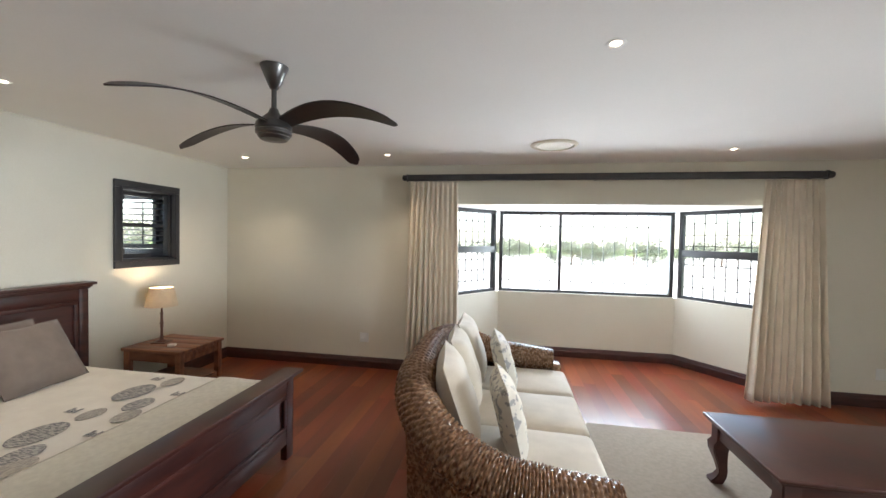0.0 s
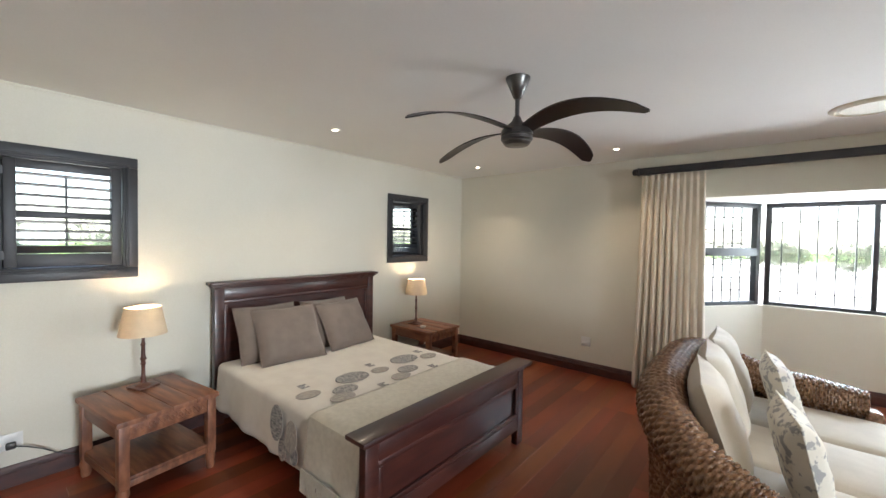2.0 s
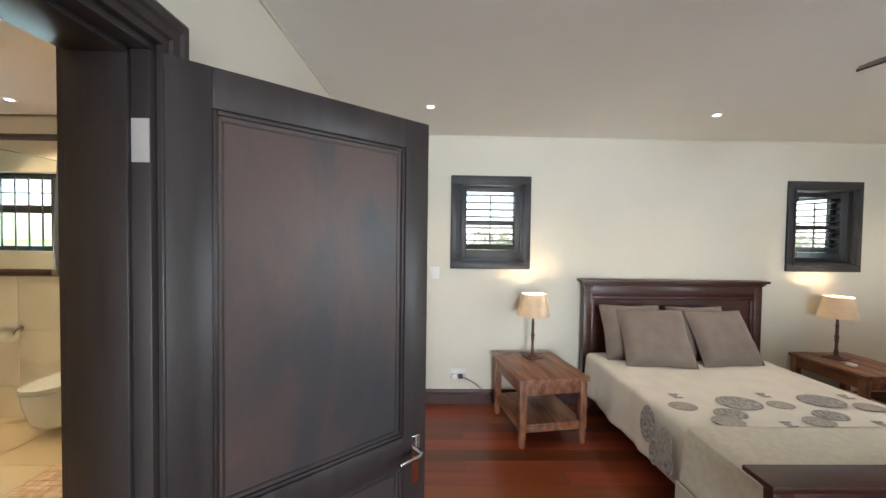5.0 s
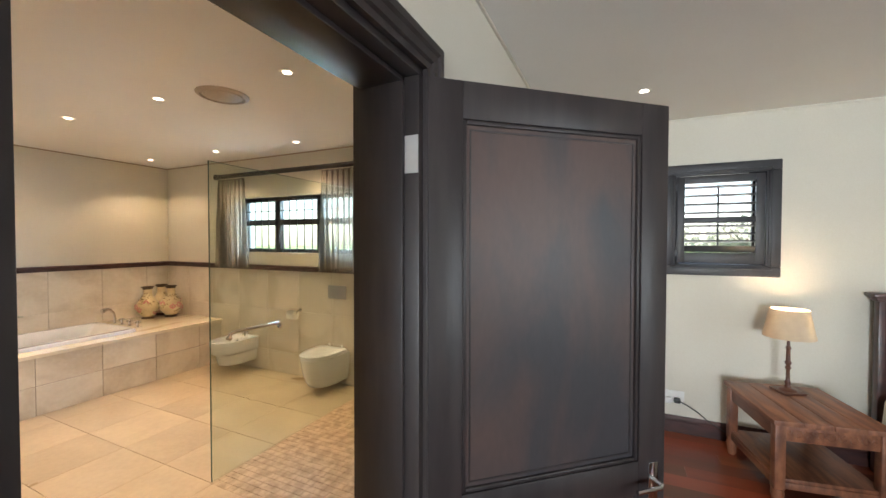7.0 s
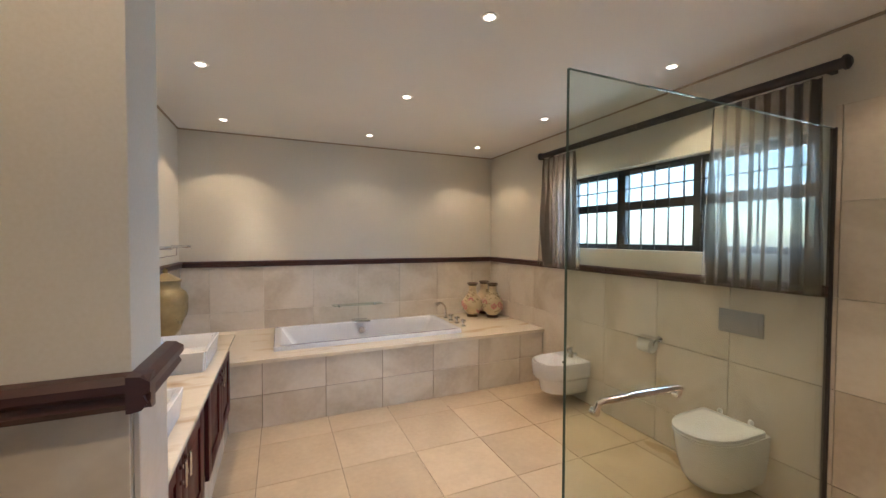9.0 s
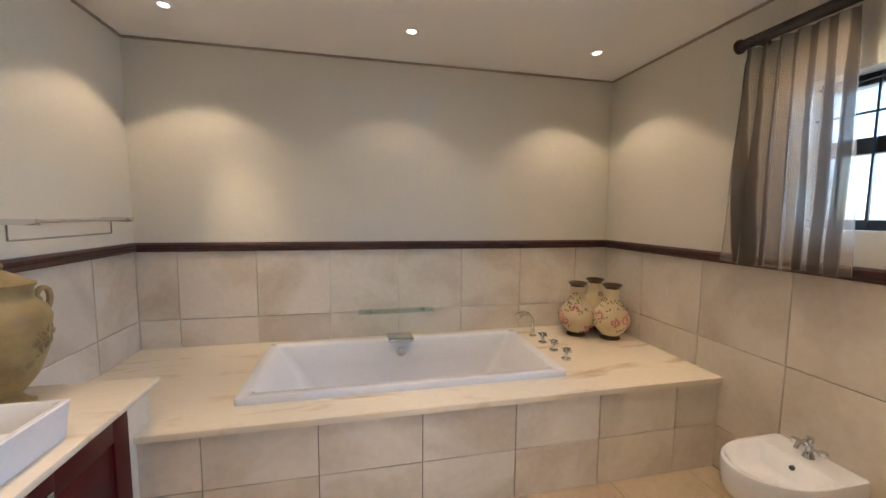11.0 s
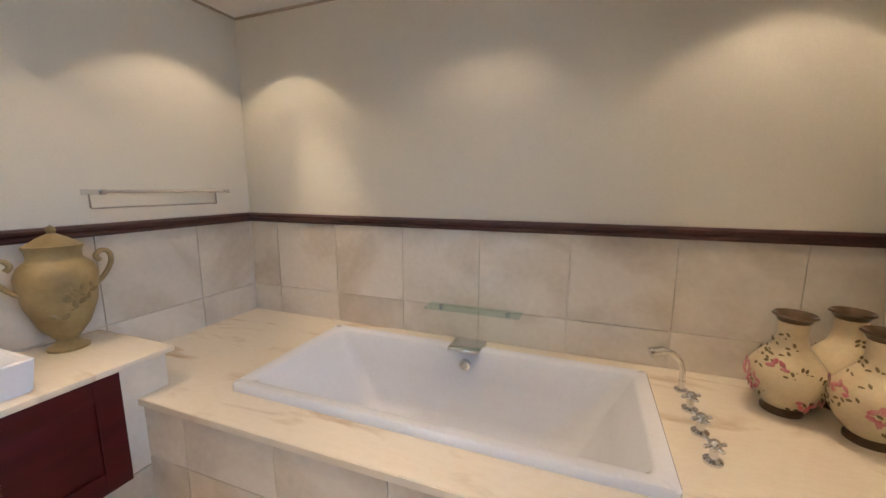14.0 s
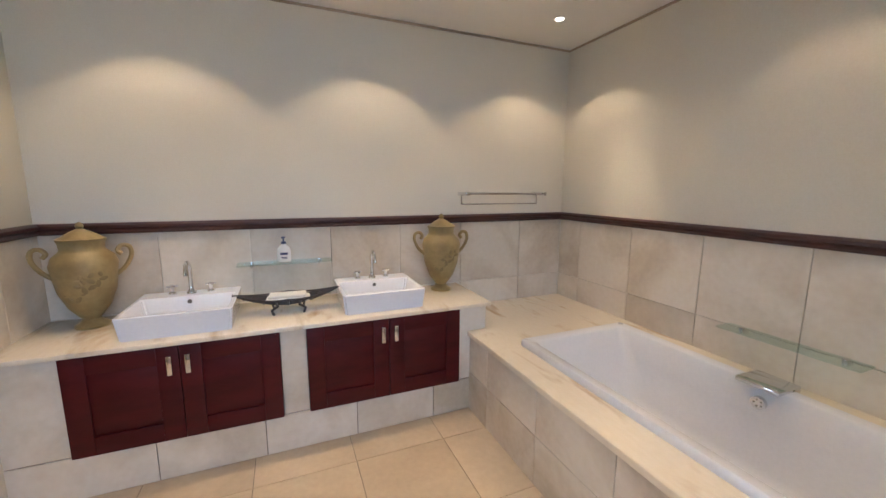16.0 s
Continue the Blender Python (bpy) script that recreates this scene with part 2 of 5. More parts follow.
nt_s.links.new(tl_s.outputs[0], mx_s.inputs[2])
nt_s.links.new(mx_s.outputs[0], nt_s.nodes["Material Output"].inputs[0])


# ---- mesh helpers ----
def box(bm, x0, y0, z0, x1, y1, z1, bev=0.0, seg=2):
    g = bmesh.ops.create_cube(bm, size=1.0, matrix=Matrix.LocRotScale(((x0 + x1) / 2, (y0 + y1) / 2, (z0 + z1) / 2), None, (abs(x1 - x0), abs(y1 - y0), abs(z1 - z0))))
    if bev:
        es = list({e for v in g["verts"] for e in v.link_edges})
        bmesh.ops.bevel(bm, geom=es, offset=bev, segments=seg, profile=0.5, affect="EDGES")


def lathe(bm, prof, n=28, c=(0, 0, 0), sx=1.0, sy=1.0):
    rings = []
    for r, z in prof:
        rings.append([bm.verts.new((c[0] + sx * r * math.cos(2 * math.pi * i / n), c[1] + sy * r * math.sin(2 * math.pi * i / n), c[2] + z)) for i in range(n)])
    for a, b in zip(rings, rings[1:]):
        for i in range(n):
            bm.faces.new((a[i], a[(i + 1) % n], b[(i + 1) % n], b[i]))
    if prof[0][0] > 1e-4:
        bm.faces.new(rings[0][::-1])
    if prof[-1][0] > 1e-4:
        bm.faces.new(rings[-1])


def tube(bm, pts, r, n=10, closed=True):
    pts = [Vector(p) for p in pts]
    rings, up = [], Vector((0.13, 0.21, 0.97))
    for i, p in enumerate(pts):
        d = (pts[min(i + 1, len(pts) - 1)] - pts[max(i - 1, 0)]).normalized()
        if abs(d.dot(up)) > 0.98:
            up = Vector((1, 0.1, 0))
        u = d.cross(up).normalized()
        v = u.cross(d)
        up = v
        rr = r[i] if isinstance(r, (list, tuple)) else r
        rings.append([bm.verts.new(p + rr * (math.cos(2 * math.pi * k / n) * u + math.sin(2 * math.pi * k / n) * v)) for k in range(n)])
    for a, b in zip(rings, rings[1:]):
        for i in range(n):
            bm.faces.new((a[i], b[i], b[(i + 1) % n], a[(i + 1) % n]))
    if closed:
        bm.faces.new(rings[0]), bm.faces.new(rings[-1][::-1])


def sweep(bm, prof, p0, p1, out):
    """A moulding: profile points (outwards, up) from p0 to p1; out is the way it stands off the wall."""
    p0, p1, out = Vector(p0), Vector(p1), Vector(out)
    d = (p1 - p0).normalized()
    up = d.cross(out)
    if up.z < -0.1 or (abs(up.z) < 0.1 and up.x + up.y < 0):
        up = -up
    a = [bm.verts.new(p0 + o * out + u * up) for o, u in prof]
    b = [bm.verts.new(p1 + o * out + u * up) for o, u in prof]
    n = len(prof)
    for i in range(n):
        bm.faces.new((a[i], a[(i + 1) % n], b[(i + 1) % n], b[i]))
    bm.faces.new(a[::-1]), bm.faces.new(b)


def finish(name, bm, material, parent=None, smooth=False, at=None):
    bmesh.ops.recalc_face_normals(bm, faces=bm.faces)
    me = bpy.data.meshes.new(name)
    bm.to_mesh(me)
    bm.free()
    if smooth:
        me.polygons.foreach_set("use_smooth", [True] * len(me.polygons))
        try:
            me.set_sharp_from_angle(angle=radians(42))
        except AttributeError:
            pass
    me.materials.append(material)
    ob = new(name, me)
    if parent is not None:
        ob.parent = parent
    if at is not None:
        ob.matrix_basis = at
    return ob


def boxes(name, material, items, parent=None, bev=0.0, at=None):
    bm = bmesh.new()
    for it in items:
        box(bm, *it, bev=bev)
    return finish(name, bm, material, parent, bool(bev), at)


def thing(name, label, category, at=None, group=""):
    ob = new(name)
    if at is not None:
        ob.matrix_basis = at
    return tagged(ob, label, category, group)


def structure(ob, label):
    return tagged(ob, label, kind="structure")


def holed(a0, a1, z0, z1, holes):
    """Rectangles (a0, z0, a1, z1) of a wall left round its holes, which lie side by side."""
    out, at = [], a0
    for h0, hz0, h1, hz1 in sorted(holes):
        out.append((at, z0, h0, z1))
        if hz0 > z0:
            out.append((h0, z0, h1, hz0))
        if hz1 < z1:
            out.append((h0, hz1, h1, z1))
        at = h1
    return out + [(at, z0, a1, z1)]


# ---- structure ----
W, N, S, E = -3.553, 4.787, -0.785, 5.2          # bedroom faces
S2 = -1.02                                       # bathroom side of the dividing wall
BX, BE, BS = -3.24, 0.22, -5.99                  # bathroom faces
H1, H2 = 2.52, 2.543

w_west = structure(boxes("wall_west", PAINT, [(W - 0.25, a, z0, W, b, z1) for a, z0, b, z1 in holed(S2, N + 0.25, -0.1, H1, [(0.155, 1.355, 0.755, 2.075), (3.355, 1.365, 3.935, 2.075)])]), "cream painted bedroom wall with two small windows")
w_north = structure(boxes("wall_north", PAINT, [(a, N, z0, b, N + 0.22, z1) for a, z0, b, z1 in holed(W, E, -0.1, H1, [(-0.60, -0.1, 3.02, 2.055)])]), "cream painted bedroom wall open to the bay")
w_south = structure(boxes("wall_south", PAINT, [(a, S2, z0, b, S, z1) for a, z0, b, z1 in holed(W, E, -0.1, H2, [(-1.0, -0.1, -0.065, 2.075)])]), "cream painted wall between bedroom and bathroom")
# opening and alcove are added, unseen; their walls shade the north wall
w_east = structure(boxes("wall_east", PAINT, [(E, p, z0, E + 0.2, q, z1) for p, z0, q, z1 in holed(S2, N + 0.22, -0.1, H1, [(-0.55, -0.1, 2.0, 2.3)])]), "cream painted bedroom end wall with an added wide opening, unseen")
structure(boxes("wall_alcove", PAINT, [(E + 0.2, 2.0, -0.1, E_FACE + 0.2, 2.2, H1), (E + 0.2, -0.75, -0.1, E_FACE + 0.2, -0.55, H1)] + [(E_FACE, p, z0, E_FACE + 0.2, q, z1) for p, z0, q, z1 in holed(-0.55, 2.0, -0.1, H1, [(-0.45, 0.3, 1.7, 2.1)])]), "added cream walls, unseen, that keep window light off the north wall")
structure(boxes("ceiling_alcove", CEIL, [(E + 0.25, -0.75, H1 + 0.001, E_FACE + 0.2, 2.2, H1 + 0.2)]), "added white ceiling over the unseen alcove")
structure(boxes("floor_alcove", DARK, [(E, -0.75, -0.1, E_FACE + 0.2, 2.2, -0.004)]), "added dark wooden floor of the unseen alcove")
# unseen window added at the alcove's end as a source of daylight
we = structure(new("window_7"), "added dark framed wide window, unseen, for daylight from the east")
XE = E_FACE
boxes("frame", CHARC, [(XE + 0.06, -0.45, 0.3, XE + 0.12, -0.4, 2.1), (XE + 0.06, 1.65, 0.3, XE + 0.12, 1.7, 2.1), (XE + 0.06, -0.4, 0.3, XE + 0.12, 1.65, 0.35), (XE + 0.06, -0.4, 2.05, XE + 0.12, 1.65, 2.1), (XE + 0.06, 0.6, 0.35, XE + 0.12, 0.65, 2.05)], we, bev=0.004)
boxes("pane", PANE, [(XE + 0.085, -0.41, 0.34, XE + 0.089, 1.66, 2.06)], we).visible_shadow = False
ceil1 = structure(boxes("ceiling", CEIL, [(W - 0.25, S2 + 0.1, H1, E + 0.25, 6.3, H1 + 0.2)]), "white painted bedroom ceiling")
ceil2 = structure(boxes("ceiling_bath", CEIL, [(BX - 0.27, BS - 0.25, H2, BE + 0.25, S2 + 0.1, H2 + 0.18)]), "white painted bathroom ceiling")
sub = structure(boxes("floor", DARK, [(W - 0.25, S - 0.2, -0.1, E, 6.2, -0.016)]), "polished dark red hardwood plank floor")
bfloor = structure(boxes("floor_bath", GROUT, [(BX - 0.25, BS - 0.25, -0.1, BE + 0.25, S - 0.2, -0.004)]), "large cream stone tiles on the bathroom floor")
b_west = structure(boxes("wall_bath_west", PAINT, [(BX - 0.25, a, z0, BX, b, z1) for a, z0, b, z1 in holed(BS - 0.25, S2, -0.1, H2, [(-4.57, 1.40, -2.66, 2.07)])]), "cream painted bathroom wall with a wide window")
b_south = structure(boxes("wall_bath_south", PAINT, [(BX, BS - 0.25, -0.1, BE + 0.25, BS, H2)]), "cream painted bathroom wall behind the bath")
b_east = structure(boxes("wall_bath_east", PAINT, [(BE, BS, -0.1, BE + 0.25, S2, H2)]), "cream painted bathroom wall behind the basins")
stub = structure(boxes("wall_stub", PAINT, [(-0.435, -2.60, -0.1, BE, -2.42, H2)], bev=0.004), "short painted partition wall ending the basin counter")

# the bay: three walls under the windows, soffit and window band
BAY = [(-0.60, N + 0.22), (0.02, 5.83), (2.38, 5.83), (3.02, N + 0.22)]


def slab_along(bm, p, q, z0, z1, off0, off1):
    p, q = Vector((*p, 0)), Vector((*q, 0))
    d = (q - p).normalized()
    n = Vector((-d.y, d.x, 0))
    c = [p + n * off0, q + n * off0, q + n * off1, p + n * off1]
    lo = [bm.verts.new((v.x, v.y, z0)) for v in c]
    hi = [bm.verts.new((v.x, v.y, z1)) for v in c]
    bm.faces.new(lo[::-1]), bm.faces.new(hi)
    for i in range(4):
        bm.faces.new((lo[i], lo[(i + 1) % 4], hi[(i + 1) % 4], hi[i]))


bm = bmesh.new()
for p, q in zip(BAY, BAY[1:]):
    slab_along(bm, p, q, -0.1, 0.885, 0.0, 0.2)
structure(finish("wall_bay", bm, PAINT), "cream painted low walls of the bay")
structure(boxes("ceiling_bay", CEIL, [(-0.9, N + 0.22, 2.057, 3.3, 6.2, 2.5)]), "white soffit over the bay window")


def bay_window(name, p, q, mull, rails, bars, label):
    """Dark wooden window on a bay side, with glass and burglar bars outside."""
    p, q = Vector((*p, 0)), Vector((*q, 0))
    length = (q - p).length
    ang = math.degrees(math.atan2(q.y - p.y, q.x - p.x))
    at = pose(p.x, p.y, 0, 0, 0, ang)
    w = structure(new(name), label)
    w.matrix_basis = at
    y0, y1, z0, z1 = 0.05, 0.12, 0.885, 2.057
    fr = [(0, y0, z0, 0.055, y1, z1), (length - 0.055, y0, z0, length, y1, z1), (0.055, y0, z0, length - 0.055, y1, z0 + 0.05), (0.055, y0, z1 - 0.05, length - 0.055, y1, z1)]
    fr += [(m - 0.022, y0 + 0.01, z0 + 0.05, m + 0.022, y1 - 0.01, z1 - 0.05) for m in mull]
    fr += [(0.055, y0 - 0.012, r - 0.045, length - 0.055, y1, r + 0.045) for r in rails]
    boxes("frame", CHARC, fr, w, bev=0.004)
    pane = boxes("pane", PANE, [(0.05, 0.085, z0 + 0.04, length - 0.05, 0.089, z1 - 0.04)], w)
    pane.visible_shadow = False
    bm = bmesh.new()
    n = int(length / bars)
    for i in range(1, n):
        x = length * i / n
        box(bm, x - 0.006, 0.17, z0 + 0.02, x + 0.006, 0.182, z1 - 0.02)
    for z in ((1.05, 1.85) if not rails else (1.05, 1.2, 1.35, 1.6, 1.75, 1.9)):
        box(bm, 0.02, 0.183, z - 0.006, length - 0.02, 0.193, z + 0.006)
    finish("burglar_bars", bm, CHARC, w)
    boxes("sill", PAINT, [(0.0, 0.0, 0.886, length, 0.05, 0.897)], w)


bay_window("window_1", (0.02, 5.83), (2.38, 5.83), (0.86,), (), 0.14, "dark wooden fixed bay window with burglar bars")
bay_window("window_2", (-0.60, N + 0.22), (0.02, 5.83), (), (1.50,), 0.12, "dark wooden casement at the bay's side")
bay_window("window_3", (2.38, 5.83), (3.02, N + 0.22), (), (1.50,), 0.12, "dark wooden casement at the bay's side")

# skirtings
SKIRT = [(0, 0), (0.022, 0), (0.022, 0.085), (0.016, 0.095), (0.016, 0.11), (0.008, 0.13), (0, 0.132)]
bm = bmesh.new()
sweep(bm, SKIRT, (W, S, 0), (W, N, 0), (1, 0, 0))
sweep(bm, SKIRT, (W, N, 0), (-0.60, N, 0), (0, -1, 0))
sweep(bm, SKIRT, (3.02, N, 0), (E, N, 0), (0, -1, 0))
sweep(bm, SKIRT, (E, 2.0, 0), (E, N, 0), (-1, 0, 0))
sweep(bm, SKIRT, (W, S, 0), (-1.06, S, 0), (0, 1, 0))
sweep(bm, SKIRT, (0.0, S, 0), (E, S, 0), (0, 1, 0))
for p, q in zip([(-0.60, N), *BAY, (3.02, N)], [*BAY, (3.02, N)]):
    d = (Vector(q) - Vector(p)).normalized()
    sweep(bm, SKIRT, (*p, 0), (*q, 0), (d.y, -d.x, 0))
structure(finish("baseboard", bm, RAILW), "dark red stained wooden skirting board")
bm = bmesh.new()
CORN = [(0, -0.012), (0.012, -0.012), (0.012, 0), (0, 0)]
sweep(bm, CORN, (W, S, H1 - 0.001), (W, N, H1 - 0.001), (1, 0, 0))
sweep(bm, CORN, (W, N, H1 - 0.001), (E, N, H1 - 0.001), (0, -1, 0))
sweep(bm, CORN, (W, S, H1 - 0.001), (E, S, H1 - 0.001), (0, 1, 0))
structure(finish("trim", bm, PAINT), "thin shadow-line trim under the ceiling")

# bathroom ceiling trim; its brown colour stands in for the dark shadow gap
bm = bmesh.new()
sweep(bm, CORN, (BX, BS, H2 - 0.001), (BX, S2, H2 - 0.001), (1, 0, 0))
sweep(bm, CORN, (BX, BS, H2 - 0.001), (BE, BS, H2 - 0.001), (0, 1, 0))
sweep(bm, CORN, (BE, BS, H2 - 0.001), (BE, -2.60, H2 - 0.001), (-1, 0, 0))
structure(finish("trim_bath", bm, mat("brown_gap_shade", (0.38, 0.31, 0.23), 0.8)), "thin shadow-line trim under the bathroom ceiling, its gap's shade painted brown")

# dado rail in the bathroom
DADO = [(0.008, 1.195), (0.022, 1.198), (0.03, 1.21), (0.024, 1.222), (0.034, 1.232), (0.034, 1.245), (0.02, 1.255), (0, 1.257), (0, 1.195)]
bm = bmesh.new()
sweep(bm, DADO, (BX, BS, 0), (BX, -2.60, 0), (1, 0, 0))
sweep(bm, DADO, (BX, BS, 0), (BE, BS, 0), (0, 1, 0))
sweep(bm, DADO, (BE, BS, 0), (BE, -2.60, 0), (-1, 0, 0))
sweep(bm, DADO, (-0.435, -2.60, 0), (BE, -2.60, 0), (0, -1, 0))
sweep(bm, DADO, (-0.468, -2.42, 0), (BE, -2.42, 0), (0, 1, 0))
sweep(bm, DADO, (-0.435, -2.634, 0), (-0.435, -2.386, 0), (-1, 0, 0))
sweep(bm, DADO, (BE, -2.42, 0), (BE, S2, 0), (-1, 0, 0))
structure(finish("dado_rail", bm, RAILW), "dark red wooden dado rail above the wall tiles")


# ---- door between the rooms ----
dfr = structure(new("door_frame"), "dark stained moulded door frame and architrave")
JX0, JX1 = -0.955, -0.132
boxes("lining", DARK, [(-1.0, S2 + 0.002, 0, JX0, S - 0.002, 2.03), (JX1, S2 + 0.002, 0, -0.065, S - 0.002, 2.03), (-1.0, S2 + 0.002, 2.03, -0.065, S - 0.002, 2.075), (JX0, S2 + 0.03, 0, JX0 + 0.014, S - 0.05, 2.03), (JX1 - 0.014, S2 + 0.03, 0, JX1, S - 0.05, 2.03), (JX0, S2 + 0.03, 2.014, JX1, S - 0.05, 2.03)], dfr, bev=0.003)
ARCH = [(0, 0), (0.018, 0), (0.018, 0.02), (0.026, 0.026), (0.026, 0.05), (0.034, 0.058), (0.034, 0.078), (0.026, 0.09), (0, 0.09)]
bm = bmesh.new()
for yy, o in ((S, 1), (S2, -1)):
    for xa, sgn in ((-0.975, -1), (-0.112, 1)):
        a = [bm.verts.new((xa + sgn * u, yy + o * p, 0)) for p, u in ARCH]
        b = [bm.verts.new((xa + sgn * u, yy + o * p, 2.05 + u)) for p, u in ARCH]
        for i in range(len(ARCH)):
            bm.faces.new((a[i], a[(i + 1) % len(ARCH)], b[(i + 1) % len(ARCH)], b[i]))
        if sgn < 0:
            left = b
        else:
            for i in range(len(ARCH)):
                bm.faces.new((left[i], left[(i + 1) % len(ARCH)], b[(i + 1) % len(ARCH)], b[i]))
finish("architrave", bm, DARK, dfr)

ang = math.degrees(math.atan2(-0.111 + 0.80, -1.597 + 1.005))
leaf = thing("door", "dark stained two-panel wooden door standing open", "door", pose(-1.005, -0.80, 0, 0, 0, ang))
LW, LT = 0.895, 0.042


def panelled(parent, material, panel, w, t, z0, z1, stiles, rails, y=0.0):
    """Stiles and rails with sunk panels and a bead round each panel."""
    it = [(0, y, z0, stiles, y + t, z1), (w - stiles, y, z0, w, y + t, z1)]
    it += [(stiles, y, a, w - stiles, y + t, b) for a, b in rails]
    boxes("stile", material, it, parent, bev=0.003)
    for (a0, a1), (b0, b1) in zip(rails, rails[1:]):
        x0, x1, q0, q1 = stiles, w - stiles, a1, b0
        boxes("panel", panel, [(x0, y + t * 0.36, q0, x1, y + t * 0.64, q1)], parent)
        bd = [(x0, y + t * 0.12, q0, x0 + 0.014, y + t * 0.88, q1), (x1 - 0.014, y + t * 0.12, q0, x1, y + t * 0.88, q1), (x0 + 0.014, y + t * 0.12, q0, x1 - 0.014, y + t * 0.88, q0 + 0.014), (x0 + 0.014, y + t * 0.12, q1 - 0.014, x1 - 0.014, y + t * 0.88, q1)]
        boxes("bead", material, bd, parent, bev=0.004)
        bd = [(x0 + 0.026, y + t * 0.3, q0 + 0.026, x0 + 0.031, y + t * 0.7, q1 - 0.026), (x1 - 0.031, y + t * 0.3, q0 + 0.026, x1 - 0.026, y + t * 0.7, q1 - 0.026), (x0 + 0.031, y + t * 0.3, q0 + 0.026, x1 - 0.031, y + t * 0.7, q0 + 0.031), (x0 + 0.031, y + t * 0.3, q1 - 0.031, x1 - 0.031, y + t * 0.7, q1 - 0.026)]
        boxes("bead", material, bd, parent)


panelled(leaf, DARK, PANELW, LW, LT, 0.008, 2.03, 0.115, [(0.008, 0.2), (0.64, 0.76), (1.915, 2.03)], -LT)
bm = bmesh.new()
for yy, o in ((0.0, 1), (-LT, -1)):
    box(bm, LW - 0.075, yy, 0.55, LW - 0.035, yy + o * 0.006, 0.75, 0.002)
    tube(bm, [(LW - 0.055, yy, 0.69), (LW - 0.055, yy + o * 0.045, 0.69), (LW - 0.075, yy + o * 0.055, 0.69), (LW - 0.17, yy + o * 0.055, 0.69)], 0.008)
tagged(finish("handle", bm, CHROME, leaf, True), "brushed steel lever handle")
bm = bmesh.new()
for z in (0.25, 1.80):
    box(bm, -0.012, -0.002, z - 0.055, 0.004, 0.03, z + 0.055)
    tube(bm, [(-0.004, 0.006, z - 0.06), (-0.004, 0.006, z + 0.06)], 0.007)
SATIN = mat("satin_steel", (0.62, 0.62, 0.62), 0.42, 0.5)
tagged(finish("hinge", bm, SATIN, leaf), "steel butt hinge")
for z in (0.25, 1.80):
    boxes("hinge", SATIN, [(JX0, S - 0.048, z - 0.055, JX0 + 0.003, S - 0.004, z + 0.055)], dfr)

# ---- lamps in the ceilings ----
def downlight(x, y, z, power, col, size, soft):
    d = thing("downlight", "small white recessed ceiling spotlight, lit", "ceiling light", pose(x, y, z), "ceiling spotlights")
    bm = bmesh.new()
    lathe(bm, [(0.027, -0.001), (0.030, -0.004), (0.042, -0.003), (0.044, 0.0), (0.027, 0.0)], 24)
    finish("trim_ring", bm, CEIL, d, True)
    bm = bmesh.new()
    lathe(bm, [(0.0, -0.0025), (0.02, -0.0025), (0.026, -0.0005)], 20)
    finish("bulb", bm, BULB, d)
    la = bpy.data.lights.new("spot", "SPOT")
    la.energy, la.color, la.spot_size, la.spot_blend, la.shadow_soft_size = power, col, radians(size), soft, 0.03
    lo = new("spot", la)
    lo.parent = d
    lo.matrix_basis = pose(0, 0, -0.012)
    return d


def beam(d, power, col, aim, size):
    """The bright core of a reflector lamp."""
    la = bpy.data.lights.new("beam", "SPOT")
    la.energy, la.color, la.spot_size, la.spot_blend, la.shadow_soft_size = power, col, radians(size), 0.9, 0.025
    lo = new("beam", la)
    lo.parent = d
    lo.matrix_basis = look((0, 0, -0.014), aim)


for x, y in ((-2.83, 4.17), (-1.14, 4.17), (2.19, 4.20), (-2.83, 2.05), (0.60, 2.06), (-2.78, -0.11)):
    downlight(x, y, H1, BED_SPOT, (1.0, 0.82, 0.60), 110, 0.9)
# last one is unseen: added one grid step on, to light the entry
for x, y in ((-0.22, -5.53), (-1.53, -5.52), (-2.78, -5.53), (-0.24, -4.34), (-1.55, -4.35), (-2.82, -4.36), (-0.24, -3.21), (-1.60, -3.21), (-2.88, -3.22), (-1.66, -2.05), (-2.95, -2.06), (-0.30, -1.95)):
    worn = 0.5 if (x, y) == (-1.53, -5.52) else 1.0
    d = downlight(x, y, H2, BATH_SPOT * worn, (1.0, 0.70, 0.42), 106, 0.28)
    beam(d, BATH_BEAM * worn * worn, (1.0, 0.72, 0.44), *(((-0.32, -0.42, -1.5), 36) if x > -0.23 else ((0.02, -0.03, -2.0), 50)))


def vent(x, y, z, r, material, label):
    bm = bmesh.new()
    lathe(bm, [(0.0, -0.022), (r * 0.55, -0.020), (r * 0.72, -0.012), (r * 0.74, -0.004), (r * 0.8, -0.004), (r * 0.84, -0.016), (r * 0.97, -0.008), (r, 0.0)], 40)
    return tagged(finish("ceiling_vent", bm, material, None, True, pose(x, y, z)), label, "vent")


vent(0.545, 3.90, H1, 0.215, mat("cream_vent_plastic", (0.68, 0.62, 0.48), 0.5), "round white ceiling air vent")
vent(-1.74, -2.73, H2, 0.165, mat("greyed_plastic", (0.40, 0.35, 0.30), 0.46, 4.4), "round grey bathroom ceiling vent")

